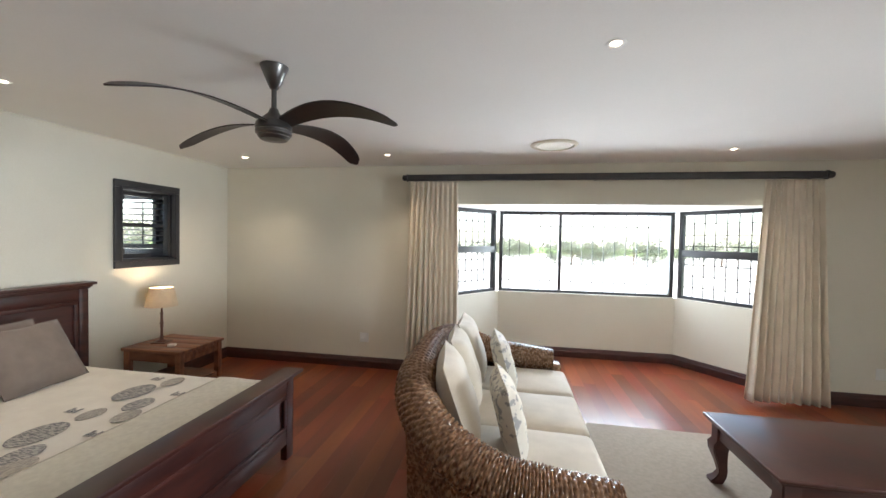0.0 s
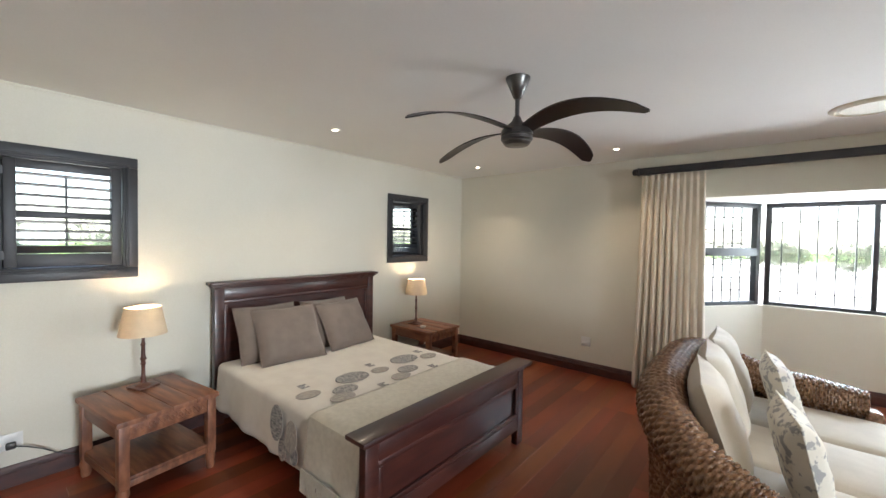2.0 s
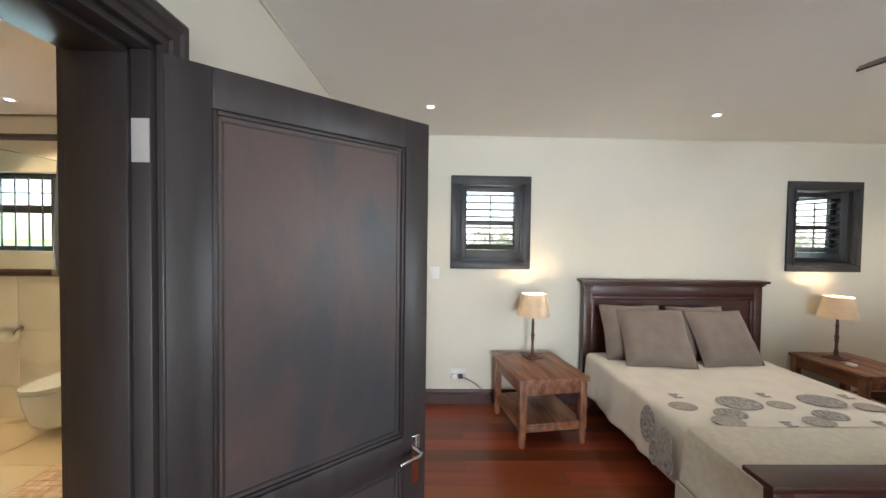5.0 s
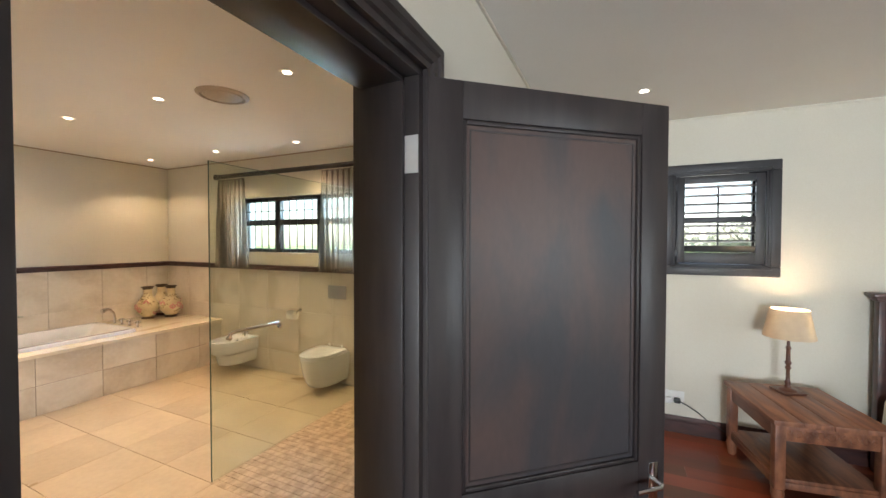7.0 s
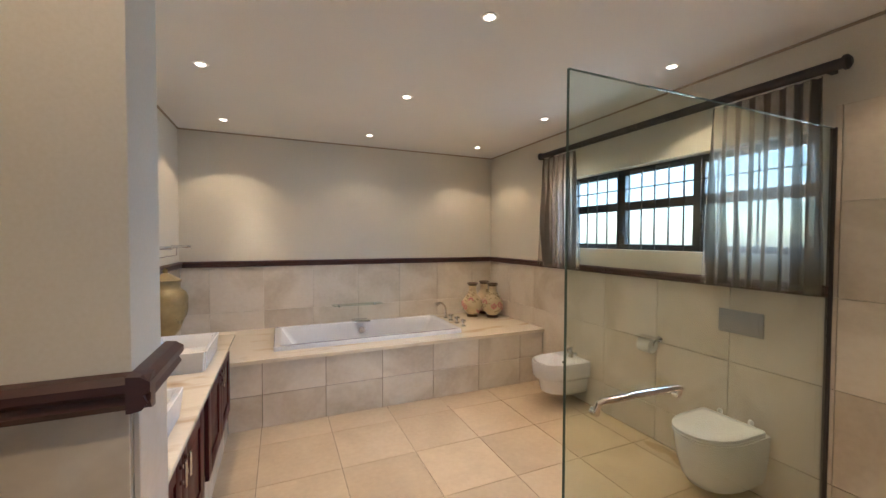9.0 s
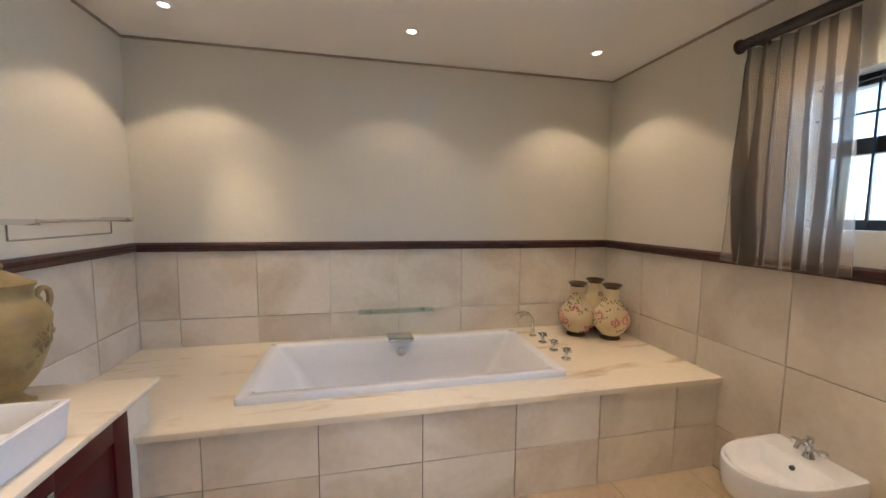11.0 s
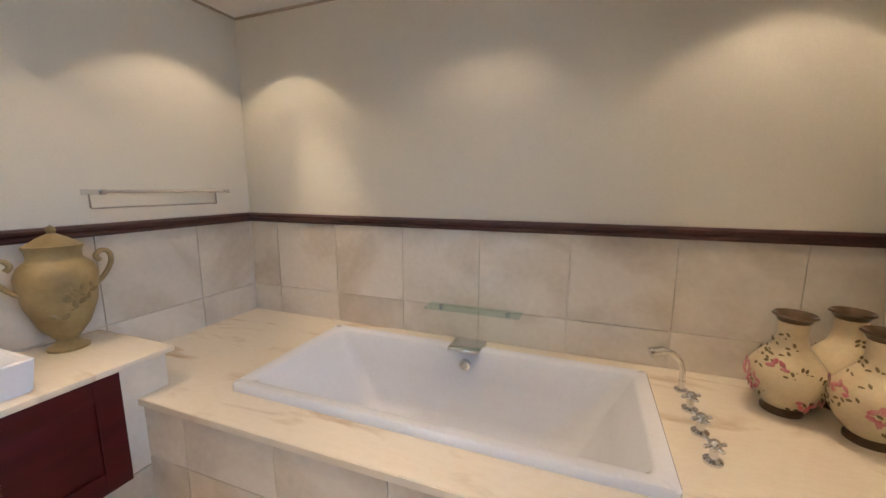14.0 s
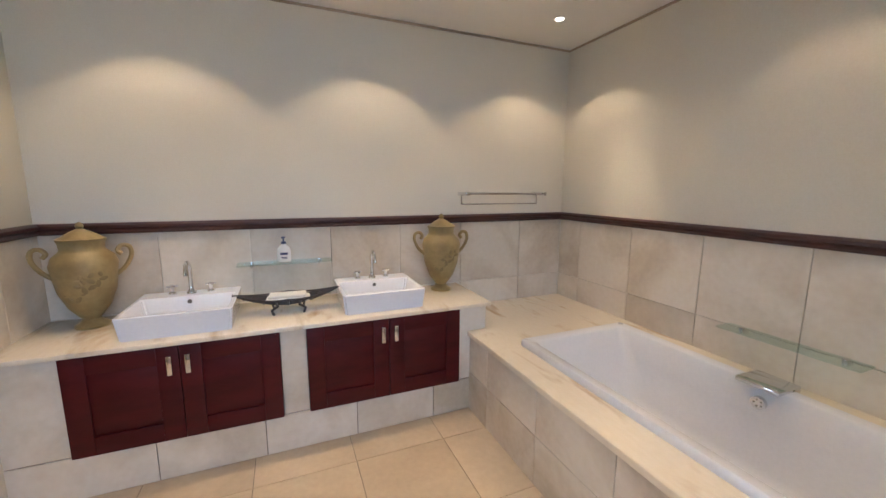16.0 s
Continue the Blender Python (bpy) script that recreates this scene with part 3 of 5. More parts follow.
# ---- ceiling fan ----
fan = thing("ceiling_fan", "dark steel ceiling fan with four curved dark blades", "fan", pose(-1.08, 2.08, H1, 0, 0, 77))
bm = bmesh.new()
lathe(bm, [(0.07, 0), (0.07, -0.006), (0.022, -0.115), (0.013, -0.12), (0.013, -0.215), (0.02, -0.22), (0.03, -0.245), (0.075, -0.285), (0.088, -0.30), (0.09, -0.325), (0.084, -0.328), (0.084, -0.334), (0.09, -0.337), (0.09, -0.352), (0.08, -0.362), (0.08, -0.367), (0.066, -0.382), (0.0, -0.387)], 36)
finish("motor", bm, STEEL, fan, True)
for k in range(4):
    bm = bmesh.new()
    rows = []
    for i in range(19):
        s = i / 18
        r = 0.075 + 0.665 * s
        mid = -0.03 * math.sin(math.pi * s)
        half = 0.028 + 0.034 * math.sin(math.pi * min(1, s * 0.75 + 0.12))
        if s > 0.9:
            half *= math.sqrt(max(0.02, 1 - ((s - 0.9) / 0.1) ** 2))
        z = -0.292 + 0.05 * math.sin(math.pi * s * 0.8) - 0.105 * s * s
        tw = -0.27
        rows.append([(r, mid + half, z + half * tw), (r, mid - half, z - half * tw), (r, mid - half, z - half * tw - 0.007), (r, mid + half, z + half * tw - 0.007)])
    rows = [[bm.verts.new(c) for c in row] for row in rows]
    for a, b in zip(rows, rows[1:]):
        for i in range(4):
            bm.faces.new((a[i], a[(i + 1) % 4], b[(i + 1) % 4], b[i]))
    bm.faces.new(rows[0]), bm.faces.new(rows[-1][::-1])
    finish("blade", bm, BLADE, fan, True, pose(0, 0, 0, 0, 0, 90 * k))


# ---- soft shapes ----
def cushion_bm(w, h, t, nx=16, piping=True, pinch=0.10, seed=1):
    """A stuffed square cushion standing in the xz plane, base at z = 0."""
    bm = bmesh.new()
    for side in (1, -1):
        g = []
        for j in range(nx + 1):
            row = []
            for i in range(nx + 1):
                u, v = 2 * i / nx - 1, 2 * j / nx - 1
                puff = ((1 - u ** 4) * (1 - v ** 4)) ** 0.55
                x = u * (1 - pinch * (1 - abs(v)) * 0.55) * w / 2
                z = h / 2 + v * (1 - pinch * (1 - abs(u)) * 0.55) * h / 2
                wr = 0.012 * noise.noise(Vector((u * 2.4 + seed, v * 2.4, side * 3.0))) * puff
                row.append(bm.verts.new((x, side * (t / 2 * puff) + wr, z)))
            g.append(row)
        for j in range(nx):
            for i in range(nx):
                bm.faces.new((g[j][i], g[j][i + 1], g[j + 1][i + 1], g[j + 1][i]))
    bmesh.ops.remove_doubles(bm, verts=bm.verts, dist=0.0004)
    if piping:
        pts = []
        for k in range(4 * nx + 1):
            q, r = divmod(k % (4 * nx), nx)
            s = 2 * r / nx - 1
            u, v = ((s, -1), (1, s), (-s, 1), (-1, -s))[q]
            pts.append((u * (1 - pinch * (1 - abs(v)) * 0.55) * w / 2, 0, h / 2 + v * (1 - pinch * (1 - abs(u)) * 0.55) * h / 2))
        tube(bm, pts, 0.005, 6, False)
    return bm


def pillow(name, label, material, w, h, t, at, group, seed=1, piping=True):
    return tagged(finish(name, cushion_bm(w, h, t, seed=seed, piping=piping), material, None, True, at), label, "cushion", group)


def drape(name, label, material, x0, x1, z0, z1, y, folds, depth, seed, bottom=None, axis="x", thick=0.004, parent=None):
    """A hanging curtain with pleats at the head and loose folds below."""
    b0, b1 = bottom or (x0, x1)
    nx, nz = folds * 10, 26
    bm = bmesh.new()
    rows = []
    for j in range(nz + 1):
        v = j / nz
        row = []
        for i in range(nx + 1):
            u = i / nx
            a = (x0 + (x1 - x0) * u) * (1 - v) + (b0 + (b1 - b0) * u) * v
            ph = 2 * math.pi * folds * (u + 0.012 * math.sin(9 * u + seed) * v)
            amp = depth * (0.5 + 0.5 * v) * (0.75 + 0.35 * math.sin(5.1 * u + seed))
            off = amp * math.sin(ph) + 0.25 * amp * math.sin(2 * ph + seed) + 0.012 * noise.noise(Vector((u * 6 + seed, v * 3, 1.3)))
            if v < 0.05:
                off *= 0.7
            a += 0.006 * math.cos(ph) * v
            z = z1 + (z0 - z1) * v + (0.006 * math.sin(ph * 0.5 + seed) if j == nz else 0)
            row.append(bm.verts.new((a, y + off, z) if axis == "x" else (y + off, a, z)))
        rows.append(row)
    for p, q in zip(rows, rows[1:]):
        for i in range(nx):
            bm.faces.new((p[i], p[i + 1], q[i + 1], q[i]))
    ob = finish(name, bm, material, parent, True)
    so = ob.modifiers.new("thick", "SOLIDIFY")
    so.thickness = thick
    return tagged(ob, label, "curtain") if parent is None else ob


# ---- bedroom: curtains ----
drape("curtain", "oatmeal pleated curtain hanging to the floor", CURT, -1.0, -0.44, 0.03, 2.30, 4.62, 10, 0.040, 0.4, (-1.06, -0.40))
drape("curtain", "oatmeal pleated curtain hanging to the floor", CURT, 2.71, 3.23, 0.03, 2.30, 4.62, 10, 0.042, 2.1, (2.60, 3.34))
rod = thing("curtain_pole", "thick dark wooden curtain pole with finials", "curtain pole", pose(0, 4.62, 2.345))
bm = bmesh.new()
box(bm, -1.03, -0.03, -0.036, 3.24, 0.03, 0.036, 0.012, 3)
finish("pole", bm, CHARC, rod, True)
for x in (-1.03, 3.24):
    bm = bmesh.new()
    s = -1 if x < 0 else 1
    tube(bm, [(x, 0, 0), (x + s * 0.012, 0, 0), (x + s * 0.02, 0, 0), (x + s * 0.04, 0, 0), (x + s * 0.06, 0, 0), (x + s * 0.07, 0, 0)], [0.045, 0.047, 0.03, 0.036, 0.03, 0.006], 16)
    finish("finial", bm, CHARC, rod, True)
for x in (-0.98, 1.1, 3.2):
    boxes("bracket", CHARC, [(x - 0.012, 0.03, -0.02, x + 0.012, N - 4.62, 0.02)], rod)


# ---- bedroom: small windows with shutters ----
def shutter_bm(w, h, t):
    bm = bmesh.new()
    st = 0.055
    box(bm, 0, 0, 0, st, t, h, 0.003), box(bm, w - st, 0, 0, w, t, h, 0.003)
    box(bm, st, 0, 0, w - st, t, 0.085, 0.003), box(bm, st, 0, h - 0.055, w - st, t, h, 0.003)
    box(bm, st, 0, h * 0.5 - 0.02, w - st, t, h * 0.5 + 0.02, 0.003)
    return bm


def slat(w):
    bm = bmesh.new()
    box(bm, 0, -0.029, -0.004, w, 0.029, 0.004, 0.003)
    return bm


def small_window(name, y0, y1, z0, z1, swing, label):
    w = structure(new(name), label)
    f = 0.075
    bm = bmesh.new()
    for (p0, p1, out, ins) in (((y0, z0), (y1, z0), 0, 1), ((y0, z1), (y1, z1), 0, -1)):
        box(bm, W, p0[0], min(z0 if ins > 0 else z1, (z0 if ins > 0 else z1) + ins * f), W + 0.028, p1[0], max(z0 if ins > 0 else z1, (z0 if ins > 0 else z1) + ins * f), 0.006)
    box(bm, W, y0, z0 + f, W + 0.028, y0 + f, z1 - f, 0.006), box(bm, W, y1 - f, z0 + f, W + 0.028, y1, z1 - f, 0.006)
    for e_, h_ in ((f - 0.022, 0.036), (f - 0.008, 0.022)):
        for a in ((y0 + e_, z0 + e_, y1 - e_, z0 + e_ + 0.009), (y0 + e_, z1 - e_ - 0.009, y1 - e_, z1 - e_), (y0 + e_, z0 + e_ + 0.009, y0 + e_ + 0.009, z1 - e_ - 0.009), (y1 - e_ - 0.009, z0 + e_ + 0.009, y1 - e_, z1 - e_ - 0.009)):
            box(bm, W + 0.002, a[0], a[1], W + h_, a[2], a[3], 0.003)
    g = f - 0.012
    for a in ((W - 0.22, y0 + g, z0 + g, W + 0.018, y0 + g + 0.024, z1 - g), (W - 0.22, y1 - g - 0.024, z0 + g, W + 0.018, y1 - g, z1 - g), (W - 0.22, y0 + g + 0.024, z0 + g, W + 0.018, y1 - g - 0.024, z0 + g + 0.024), (W - 0.22, y0 + g + 0.024, z1 - g - 0.024, W + 0.018, y1 - g - 0.024, z1 - g)):
        box(bm, *a, bev=0.004)
    finish("frame", bm, CHARC, w, True)
    i0, i1, j0, j1 = y0 + g + 0.024, y1 - g - 0.024, z0 + g + 0.024, z1 - g - 0.024
    boxes("sash", CHARC, [(W - 0.2, i0, j0, W - 0.16, i0 + 0.04, j1), (W - 0.2, i1 - 0.04, j0, W - 0.16, i1, j1), (W - 0.2, i0, j0, W - 0.16, i1, j0 + 0.04), (W - 0.2, i0, j1 - 0.04, W - 0.16, i1, j1), (W - 0.2, i0, (j0 + j1) / 2 - 0.02, W - 0.16, i1, (j0 + j1) / 2 + 0.02)], w)
    pane = boxes("pane", PANE, [(W - 0.182, i0 + 0.03, j0 + 0.03, W - 0.178, i1 - 0.03, j1 - 0.03)], w)
    pane.visible_shadow = False
    # the louvred shutter, hinged at the far side
    sw, sh = i1 - i0 - 0.012, j1 - j0 - 0.012
    at = pose(W - 0.012, i1 - 0.006, j0 + 0.006, 0, 0, -90 + swing)
    finish("shutter", shutter_bm(sw, sh, 0.028), CHARC, w, True, at)
    lw = sw - 0.11
    n = 4
    for half in (0, 1):
        zb = 0.085 if half == 0 else sh * 0.5 + 0.02
        zt = sh * 0.5 - 0.02 if half == 0 else sh - 0.055
        for k in range(n):
            s = finish("slat", slat(lw), CHARC, w, False)
            s.matrix_basis = at @ pose(0.055, 0.014, zb + (zt - zb) * (k + 0.5) / n, (12 if k else 58) if half == 0 else 10)
    boxes("tilt_rod", CHARC, [(sw / 2 - 0.006, -0.022, 0.1, sw / 2 + 0.006, -0.012, sh - 0.07)], w, at=at)
    boxes("hinge", CHARC, [(W - 0.005, i0 - 0.006, j0 + 0.06, W + 0.022, i0 + 0.008, j0 + 0.11), (W - 0.005, i0 - 0.006, j1 - 0.11, W + 0.022, i0 + 0.008, j1 - 0.06)], w)


small_window("window_4", 0.08, 0.83, 1.28, 2.15, 0, "small charcoal framed window with a louvred shutter")
small_window("window_5", 3.285, 4.01, 1.29, 2.15, -68, "small charcoal framed window, its louvred shutter open")


# ---- bed ----
bed = thing("bed", "dark mahogany double bed with panelled head and foot", "bed")
by0, by1 = 1.30, 2.84


def bed_panel(name, x, t, y0, y1, z0, z1, post, cap, face, low):
    """Head or foot of the bed: posts, rails, sunk panels and a moulded cap."""
    p = boxes(name, MAHOG, [(x, y0, 0, x + t, y0 + post, z1), (x, y1 - post, 0, x + t, y1, z1), (x, y0 + post, z1 - 0.10, x + t, y1 - post, z1), (x, y0 + post, low, x + t, y1 - post, low + 0.10)], bed, bev=0.004)
    boxes("panel", MAHOG, [(x + t * 0.3, y0 + post, low + 0.1, x + t * 0.6, y1 - post, z1 - 0.1)], bed)
    bm = bmesh.new()
    xf = x + t * 0.6 if face > 0 else x + t * 0.3
    bead = [(0, 0), (0.022, 0), (0.022, 0.008), (0.010, 0.016), (0.010, 0.026), (0, 0.032)]
    ya, yb, za, zb = y0 + post, y1 - post, low + 0.1, z1 - 0.1
    for q0, q1, dy, dz in ((ya, yb, 0, za), (ya, yb, 0, zb - 0.032)):
        box(bm, min(xf, xf + face * 0.02), q0, dz, max(xf, xf + face * 0.02), q1, dz + 0.032, 0.006)
    for q in (ya, yb - 0.032):
        box(bm, min(xf, xf + face * 0.02), q, za + 0.032, max(xf, xf + face * 0.02), q + 0.032, zb - 0.032, 0.006)
    finish("bead", bm, MAHOG, bed, True)
    bm = bmesh.new()
    for (o, za, zb) in ((0.012, z1, z1 + 0.014), (0.022, z1 + 0.014, z1 + 0.03), (cap, z1 + 0.03, z1 + 0.055)):
        box(bm, x - min(o, 0.02 if x < -3 else o), y0 - o, za, x + t + o, y1 + o, zb, 0.006)
    finish("cap", bm, MAHOG, bed, True)
    return p


bed_panel("headboard", -3.50, 0.06, 1.315, 2.985, 0, 1.15, 0.075, 0.042, 1, 0.3)
bed_panel("footboard", -1.455, 0.05, 1.275, 2.835, 0, 0.585, 0.085, 0.05, 1, 0.12)
for y in (by0 + 0.03, by1 - 0.055):
    boxes("side_rail", MAHOG, [(-3.44, y, 0.16, -1.455, y + 0.025, 0.32)], bed, bev=0.004)

mattress = boxes("mattress", COVER, [(-3.42, by0 + 0.045, 0.22, -1.47, by1 - 0.06, 0.53)], None, bev=0.04)
tagged(mattress, "thick mattress in the mahogany bed", "mattress")


def cover(name, label, category, material, x0, x1, lift, drop_n, drop_f, nx, seed, wave):
    """Cloth over the bed, hanging over both long sides."""
    bm = bmesh.new()
    y0, y1, top = by0 + 0.03, by1 - 0.045, 0.545 + lift
    path = []
    for k in range(13):
        path.append((y0 - 0.012 - 0.03 * (1 - k / 12) - lift * 0.6, top - 0.03 - drop_n * (1 - k / 12), 1 - k / 12))
    path += [(y0 - 0.004 - lift * 0.6, top - 0.012, 0), (y0 + 0.02, top, 0)]
    path += [(y0 + 0.02 + (y1 - y0 - 0.04) * k / 24, top, 0) for k in range(1, 25)]
    path += [(y1 + 0.004 + lift, top - 0.012, 0)] + [(y1 + 0.012 + lift, top - 0.03 - drop_f * k / 6, k / 6) for k in range(1, 7)]
    rows = []
    for i in range(nx + 1):
        x = x0 + (x1 - x0) * i / nx
        row = []
        for y, z, hang in path:
            dn = noise.noise(Vector((x * 3.1 + seed, y * 3.0, 0.7))) * 0.006 + noise.noise(Vector((x * 9 + seed, y * 8.0, 2.7))) * 0.003
            yy = y - hang * (wave * math.sin(x * 13 + seed) + 0.5 * wave * math.sin(x * 29 + 2 * seed)) * (1 if y < 2 else -1)
            row.append(bm.verts.new((x + hang * 0.02 * math.sin(x * 9), yy, z + (dn if not hang else dn * 2))))
        rows.append(row)
    for a, b in zip(rows, rows[1:]):
        for k in range(len(path) - 1):
            bm.faces.new((a[k], a[k + 1], b[k + 1], b[k]))
    ob = finish(name, bm, material, None, True)
    so = ob.modifiers.new("thick", "SOLIDIFY")
    so.thickness, so.offset = 0.006, 0
    return tagged(ob, label, category)


spread = cover("bedcover", "ivory bedcover with grey printed circles, hanging over the bed", "bedcover", COVER, -3.36, -1.475, 0.0, 0.31, 0.28, 60, 0.3, 0.009)
throw = cover("throw", "cream fringed throw laid across the bed's foot", "throw blanket", THROW, -1.98, -1.475, 0.012, 0.27, 0.20, 26, 1.9, 0.006)
bm = bmesh.new()
for k in range(64):
    x = -1.975 + 0.5 * k / 63
    tube(bm, [(x, by0 - 0.036, 0.265), (x + random.uniform(-0.006, 0.006), by0 - 0.042, 0.20), (x + random.uniform(-0.014, 0.014), by0 - 0.04, 0.135)], [0.004, 0.0035, 0.005], 5)
finish("fringe", bm, THROW, throw)


def blob(r, sx, sy, n=28):
    bm = bmesh.new()
    vs = [bm.verts.new((sx * r * math.cos(2 * math.pi * i / n), sy * r * math.sin(2 * math.pi * i / n), 0)) for i in range(n)]
    bm.faces.new(vs)
    g = bmesh.ops.extrude_face_region(bm, geom=bm.faces[:])
    bmesh.ops.translate(bm, vec=(0, 0, 0.002), verts=[v for v in g["geom"] if isinstance(v, bmesh.types.BMVert)])
    return bm


MOTIF = [(-2.25, 1.47, 0.085, 0), (-2.30, 1.86, 0.135, 1), (-2.15, 1.69, 0.095, 1), (-2.05, 1.60, 0.09, 0), (-2.27, 2.10, 0.08, 0), (-2.13, 2.27, 0.095, 1), (-2.33, 2.42, 0.135, 1), (-2.24, 2.63, 0.085, 0), (-2.05, 2.12, 0.085, 0)]
for n_, (x, y, r, k) in enumerate(MOTIF):
    finish("printed_circle", blob(r, 0.72, 1.0), PRINT if k else PRINT2, spread, False, pose(x, y, 0.5525 + 0.0004 * n_))
for n_, (x, y) in enumerate(((-2.40, 1.52), (-2.02, 1.92), (-2.42, 2.12), (-2.03, 2.46), (-2.40, 2.66))):
    bm = bmesh.new()
    for a in range(3):
        box(bm, -0.035 + 0.026 * a, -0.03, 0, -0.017 + 0.026 * a, 0.03 - 0.02 * (a % 2), 0.0015)
    finish("printed_stamp", bm, PRINT, spread, False, pose(x, y, 0.5535))
for n_, (x, z, r, k) in enumerate(((-2.28, 0.43, 0.10, 1), (-2.10, 0.40, 0.085, 0), (-2.20, 0.29, 0.065, 1), (-2.06, 0.30, 0.05, 1))):
    finish("printed_circle", blob(r, 0.8, 1.1), PRINT if k else PRINT2, spread, False, pose(x, by0 - 0.030 - 0.0004 * n_, z, 86))

for k, (x, y, lean, rz, s) in enumerate(((-3.14, 1.68, -26, 88, 0.53), (-2.97, 1.78, -34, 84, 0.55), (-3.14, 2.28, -26, 92, 0.52), (-3.0, 2.40, -33, 95, 0.53))):
    pillow("pillow", "square taupe linen pillow leaning at the headboard", TAUPE, s, s * 0.92, 0.15, pose(x, y, 0.545, lean, 0, rz), "bed pillows", k + 1)


# ---- nightstands, lamps ----
def nightstand(at):
    ns = thing("nightstand", "rustic brown wooden nightstand with carved apron", "nightstand", at, "nightstands")
    h, d, w = 0.52, 0.66, 0.57
    boxes("top", RUSTIC, [(-d / 2, -w / 2 + i * w / 4 + 0.001, h - 0.03, d / 2, -w / 2 + (i + 1) * w / 4 - 0.001, h) for i in range(4)], ns, bev=0.004)
    lg = 0.055
    for sx in (-1, 1):
        for sy in (-1, 1):
            x, y = sx * (d / 2 - 0.042), sy * (w / 2 - 0.042)
            bm = bmesh.new()
            box(bm, x - lg / 2, y - lg / 2, 0.11, x + lg / 2, y + lg / 2, h - 0.03, 0.006)
            lathe(bm, [(0.022, 0), (0.028, 0.02), (0.026, 0.05), (0.034, 0.075), (0.03, 0.11)], 14, (x, y, 0))
            finish("leg", bm, RUSTIC, ns, True)
    a, b = d / 2 - 0.05, w / 2 - 0.05
    boxes("apron", RUSTIC, [(a, -b, h - 0.125, a + 0.022, b, h - 0.03), (-a - 0.022, -b, h - 0.125, -a, b, h - 0.03), (-a, b, h - 0.125, a, b + 0.022, h - 0.03), (-a, -b - 0.022, h - 0.125, a, -b, h - 0.03)], ns, bev=0.003)
    bm = bmesh.new()
    for k in range(9):
        y = -0.2 + 0.05 * k
        tube(bm, [(a + 0.024, y + 0.02 * math.cos(t * 1.05), h - 0.078 + 0.022 * math.sin(t * 1.05)) for t in range(7)], 0.004, 5, False)
        tube(bm, [(a + 0.024, y - 0.02, h - 0.05), (a + 0.026, y, h - 0.078), (a + 0.024, y + 0.02, h - 0.105)], 0.0035, 5)
    finish("carving", bm, RUSTIC, ns, True)
    boxes("shelf", RUSTIC, [(-a - 0.02, -b - 0.02, 0.155, a + 0.02, b + 0.02, 0.175), (a, -b, 0.115, a + 0.025, b, 0.155), (-a, b, 0.115, a, b + 0.025, 0.155), (-a, -b - 0.025, 0.115, a, -b, 0.155)], ns, bev=0.003)
    return ns


ns1 = nightstand(pose(-3.10, 0.80, 0, 0, 0, 9))
copy_thing(ns1, pose(-3.20, 3.62, 0, 0, 0, 0))


def table_lamp(at):
    la = thing("table_lamp", "turned wooden lamp with a beige linen shade, lit", "lamp", at, "bedside lamps")
    bm = bmesh.new()
    box(bm, -0.07, -0.07, 0, 0.07, 0.07, 0.012, 0.004)
    lathe(bm, [(0.05, 0.012), (0.045, 0.02), (0.02, 0.03), (0.013, 0.05), (0.018, 0.065), (0.012, 0.08), (0.011, 0.15), (0.018, 0.165), (0.011, 0.18), (0.02, 0.20), (0.013, 0.215), (0.011, 0.29), (0.017, 0.30), (0.01, 0.315), (0.009, 0.40)], 18)
    finish("stem", bm, LAMPW, la, True)
    bm = bmesh.new()
    lathe(bm, [(0.140, 0.375), (0.142, 0.375), (0.105, 0.565), (0.103, 0.565), (0.140, 0.376)], 36)
    sh = finish("shade", bm, SHADE, la, True)
    bm = bmesh.new()
    lathe(bm, [(0.0, 0.41), (0.022, 0.42), (0.026, 0.44), (0.018, 0.465), (0.0, 0.475)], 14)
    finish("bulb", bm, glow("lamp_bulb", (1.0, 0.8, 0.55), 6.0), la, True)
    pt = bpy.data.lights.new("lamp_light", "POINT")
    pt.energy, pt.color, pt.shadow_soft_size = LAMP_W, (1.0, 0.82, 0.58), 0.03
    lo = new("lamp_light", pt)
    lo.parent = la
    lo.matrix_basis = pose(0, 0, 0.50)
    return la


tl = table_lamp(pose(-3.30, 0.81, 0.52, 0, 0, 20))
copy_thing(tl, pose(-3.33, 3.59, 0.52, 0, 0, 15))
tagged(boxes("soap_dish", COVER, [(-0.035, -0.025, 0, 0.035, 0.025, 0.022)], None, bev=0.008, at=pose(-3.12, 3.50, 0.52, 0, 0, 20)), "small cream block on the nightstand", "trinket")


# ---- sockets and switches ----
def plate(name, label, w, h, at, rockers):
    p = thing(name, label, "wall socket" if "socket" in name else "switch", at)
    bm = bmesh.new()
    box(bm, -w / 2, 0, -h / 2, w / 2, 0.009, h / 2, 0.003)
    finish("plate", bm, PLASTIC, p, True)
    bm = bmesh.new()
    for x, z, rw, rh in rockers:
        box(bm, x - rw / 2, 0.009, z - rh / 2, x + rw / 2, 0.013, z + rh / 2, 0.002)
    finish("rocker", bm, PLASTIC, p, True)
    return p


